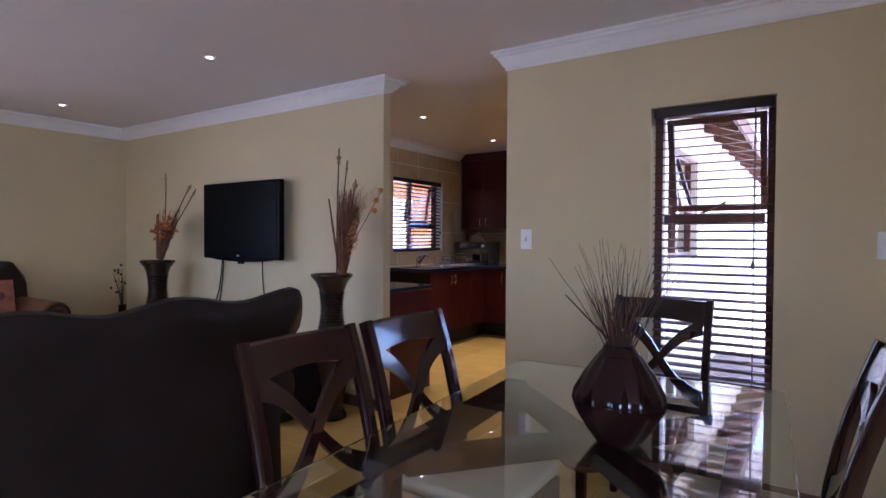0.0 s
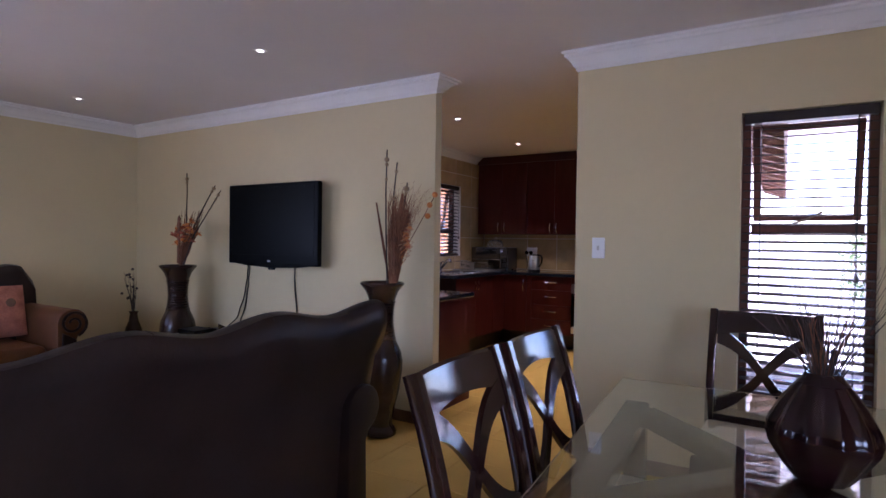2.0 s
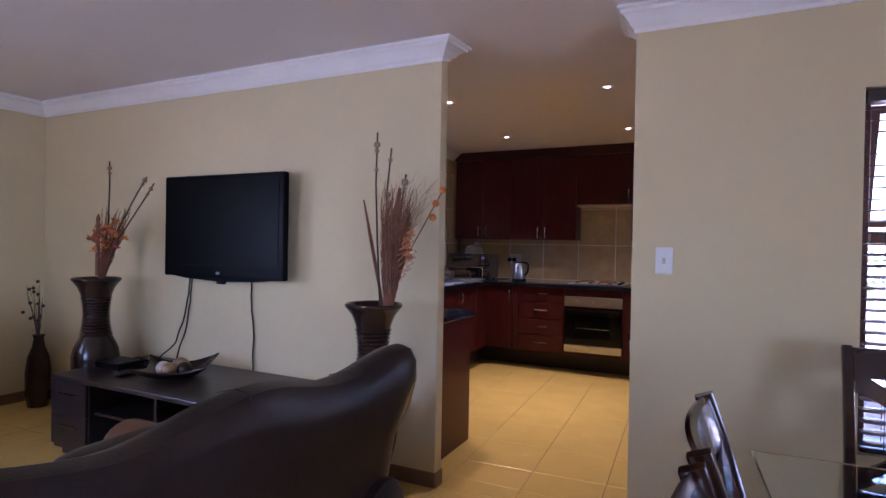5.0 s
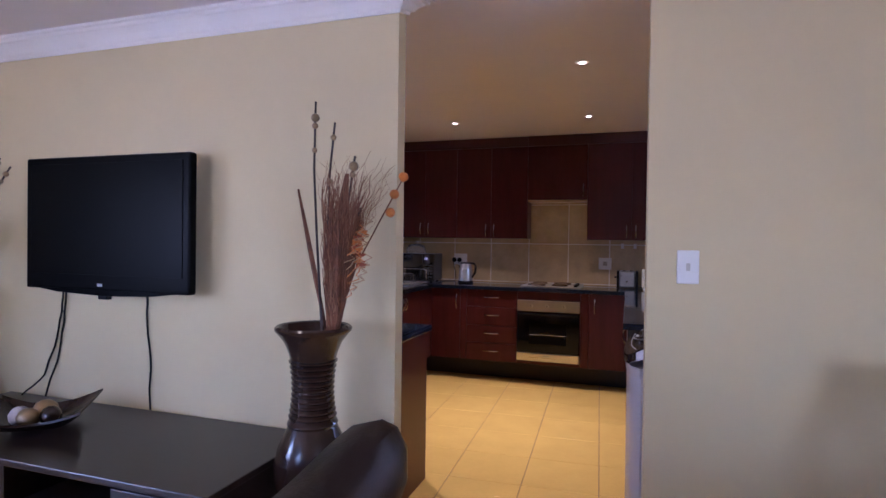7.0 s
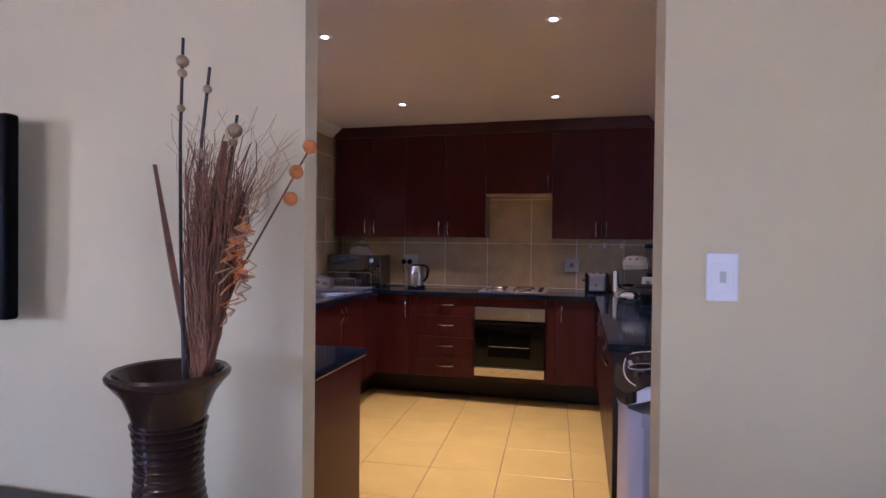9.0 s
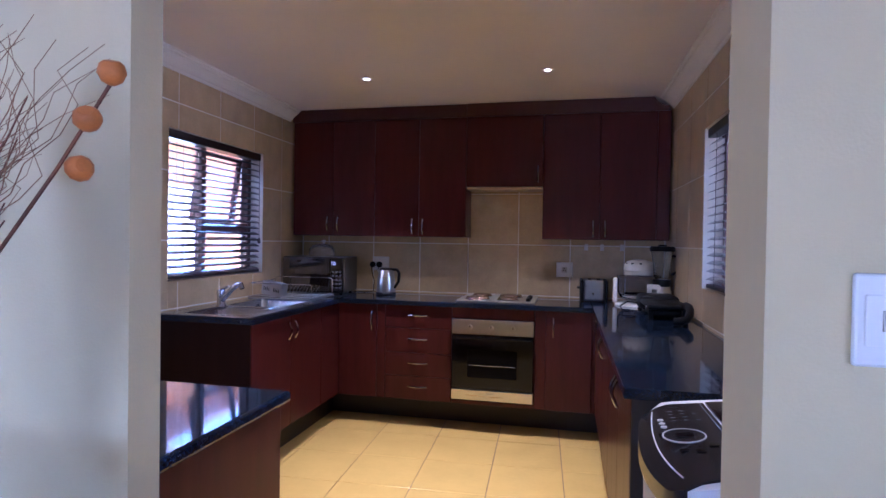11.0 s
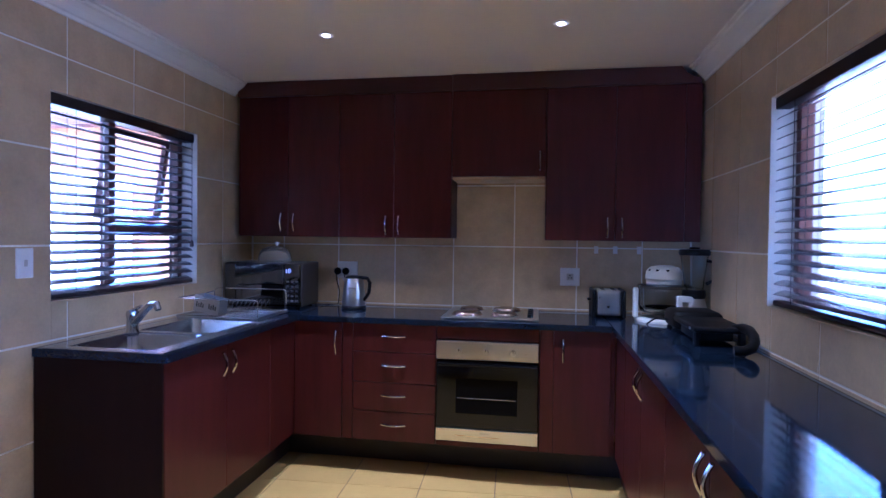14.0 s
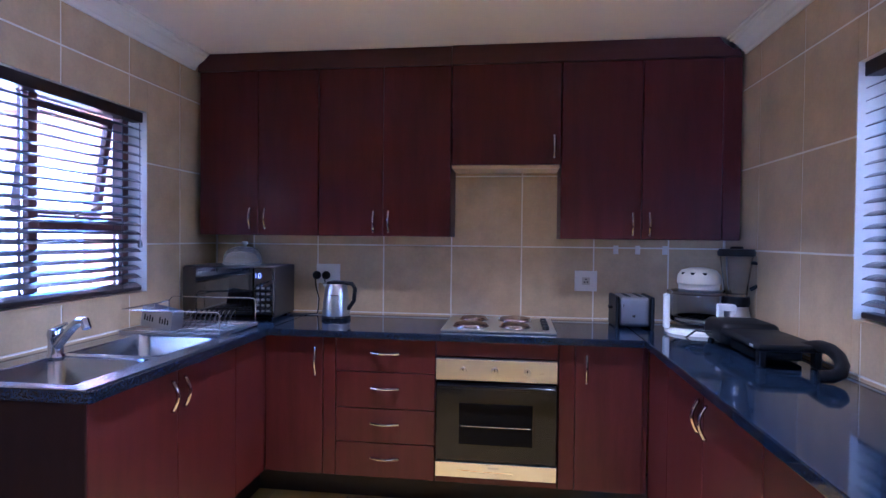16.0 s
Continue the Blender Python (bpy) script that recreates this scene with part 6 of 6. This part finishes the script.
for i in range(12):
    petal((CV[0] - 0.09 + rp.random() * 0.16, CV[1] - 0.07 + rp.random() * 0.1, 0.68 + rp.random() * 0.32), 0.014, "twig_dark", "bud", sp, rp.random() * 2)


# ---------------- tiles, piece by piece ----------------
PITCH, TILE = 0.43, 0.426
ANG = radians(2.6)
CO, SI = math.cos(ANG), math.sin(ANG)
ORG = (-3.535, 6.81)
INSIDE = ((-7.18, -1.8, 1.2, 4.2), (-5.003, 4.4, -1.917, 7.993), (-3.430, 4.2, -2.40, 4.4), (-5.003, 4.280, -3.430, 4.4))


def clip(poly, x0, y0, x1, y1):
    for k, lim, s in ((0, x0, 1), (0, x1, -1), (1, y0, 1), (1, y1, -1)):
        res = []
        for a, b in zip(poly, poly[1:] + poly[:1]):
            ia, ib = s * (a[k] - lim) >= 0, s * (b[k] - lim) >= 0
            if ia:
                res.append(a)
            if ia != ib:
                f = (lim - a[k]) / (b[k] - a[k])
                res.append(tuple(a[i] + f * (b[i] - a[i]) for i in (0, 1)))
        poly = res
        if len(poly) < 3:
            return []
    return poly


def tile_mesh(poly, h=0.004, edge=0.0025):
    """A flat tile with a softened rim, from an outline round its own middle."""
    t = bmesh.new()
    k = len(poly)
    mx, my = sum(p[0] for p in poly) / k, sum(p[1] for p in poly) / k
    lo = [t.verts.new((p[0], p[1], -h)) for p in poly]
    mi = [t.verts.new((p[0], p[1], -0.0012)) for p in poly]
    up = [t.verts.new((p[0] + edge * (1 if p[0] < mx else -1), p[1] + edge * (1 if p[1] < my else -1), 0)) for p in poly]
    for a, b in ((lo, mi), (mi, up)):
        for i in range(k):
            t.faces.new((a[i], a[(i + 1) % k], b[(i + 1) % k], b[i]))
    t.faces.new(up)
    me = bpy.data.meshes.new("floor_tile")
    bmesh.ops.recalc_face_normals(t, faces=t.faces)
    t.to_mesh(me)
    t.free()
    return me


H2 = TILE / 2
whole = tile_mesh([(-H2, -H2), (H2, -H2), (H2, H2), (-H2, H2)])
whole.materials.append(M["floor_tile"])
ROT = Matrix.Rotation(ANG, 4, "Z")
count = 0
rest = bmesh.new()
for i in range(-14, 16):
    for j in range(-24, 6):
        u, v = (i + 0.5) * PITCH, (j + 0.5) * PITCH
        cx, cy = ORG[0] + u * CO - v * SI, ORG[1] + u * SI + v * CO
        corners = [(cx + a * CO - b * SI, cy + a * SI + b * CO) for a, b in ((-H2, -H2), (H2, -H2), (H2, H2), (-H2, H2))]
        near = cx > -6.4 and cy > 0.6 and cx < 0.2
        for x0, y0, x1, y1 in INSIDE:
            c = clip(corners, x0, y0, x1, y1)
            if not c:
                continue
            full = len(c) == 4 and all(abs(p[0] - q[0]) + abs(p[1] - q[1]) < 1e-6 for p, q in zip(c, corners))
            if near:
                if full:
                    o = new("floor_tile", whole)
                    o.matrix_basis = Matrix.Translation((cx, cy, 0)) @ ROT
                else:
                    me = tile_mesh([(p[0] - cx, p[1] - cy) for p in c])
                    me.materials.append(M["floor_tile"])
                    o = new("floor_tile", me)
                    o.matrix_basis = Matrix.Translation((cx, cy, 0))
                o.parent = FL
                count += 1
            else:
                lo = [rest.verts.new((p[0], p[1], -0.004)) for p in c]
                up = [rest.verts.new((p[0], p[1], 0)) for p in c]
                rest.faces.new(up)
                for k in range(len(c)):
                    rest.faces.new((lo[k], lo[(k + 1) % len(c)], up[(k + 1) % len(c)], up[k]))
tagged(part("floor_tiles", rest, "floor_tile", FL), kind="stuff")


def tile_wall(owner, axis, face, out, lo, hi, start, holes, pitch=0.42):
    """Square wall tiles on owner; start: one upright joint; holes as in the wall."""
    rows = [0.0, 0.135, 0.55, 0.965, 1.381, 1.80, 2.22, CEIL]
    J = 0.004
    u = start - pitch * math.ceil((start - lo) / pitch)
    while u < hi:
        a, b = max(lo, u) + J, min(hi, u + pitch) - J
        u += pitch
        if b - a < 0.01:
            continue
        for z0, z1 in zip(rows, rows[1:]):
            c, d = z0 + J, z1 - J
            pieces = [(a, b, c, d)]
            for h in holes:
                nxt = []
                for p in pieces:
                    if p[1] <= h[0] or p[0] >= h[1] or p[3] <= h[2] or p[2] >= h[3]:
                        nxt.append(p)
                        continue
                    if p[0] < h[0]:
                        nxt.append((p[0], h[0], p[2], p[3]))
                    if p[1] > h[1]:
                        nxt.append((h[1], p[1], p[2], p[3]))
                    m0, m1 = max(p[0], h[0]), min(p[1], h[1])
                    if p[2] < h[2]:
                        nxt.append((m0, m1, p[2], h[2]))
                    if p[3] > h[3]:
                        nxt.append((m0, m1, h[3], p[3]))
                pieces = nxt
            for p in pieces:
                if p[1] - p[0] < 0.006 or p[3] - p[2] < 0.006:
                    continue
                mid = ((p[0] + p[1]) / 2, (p[2] + p[3]) / 2)
                w, h = (p[1] - p[0]) / 2, (p[3] - p[2]) / 2
                me = tile_mesh([(-w, -h), (w, -h), (w, h), (-w, h)], 0.0028, 0.0015)
                for v in me.vertices:
                    x, y, z = v.co
                    v.co = (out * z, x, y) if axis == 0 else (x, out * z, y)
                me.materials.append(M["wall_tile"])
                o = new("wall_tile", me)
                o.parent = owner
                o.location = (face, mid[0], mid[1]) if axis == 0 else (mid[0], face, mid[1])


tile_wall(wl, 0, -5.0, 1, 4.41, 7.988, 7.598, [WIN_L, DOOR_L])
tile_wall(wr, 0, -1.92, -1, 4.41, 7.988, 7.56, [WIN_R])
tile_wall(wb, 1, 7.99, -1, -4.995, -1.925, -3.486, [])
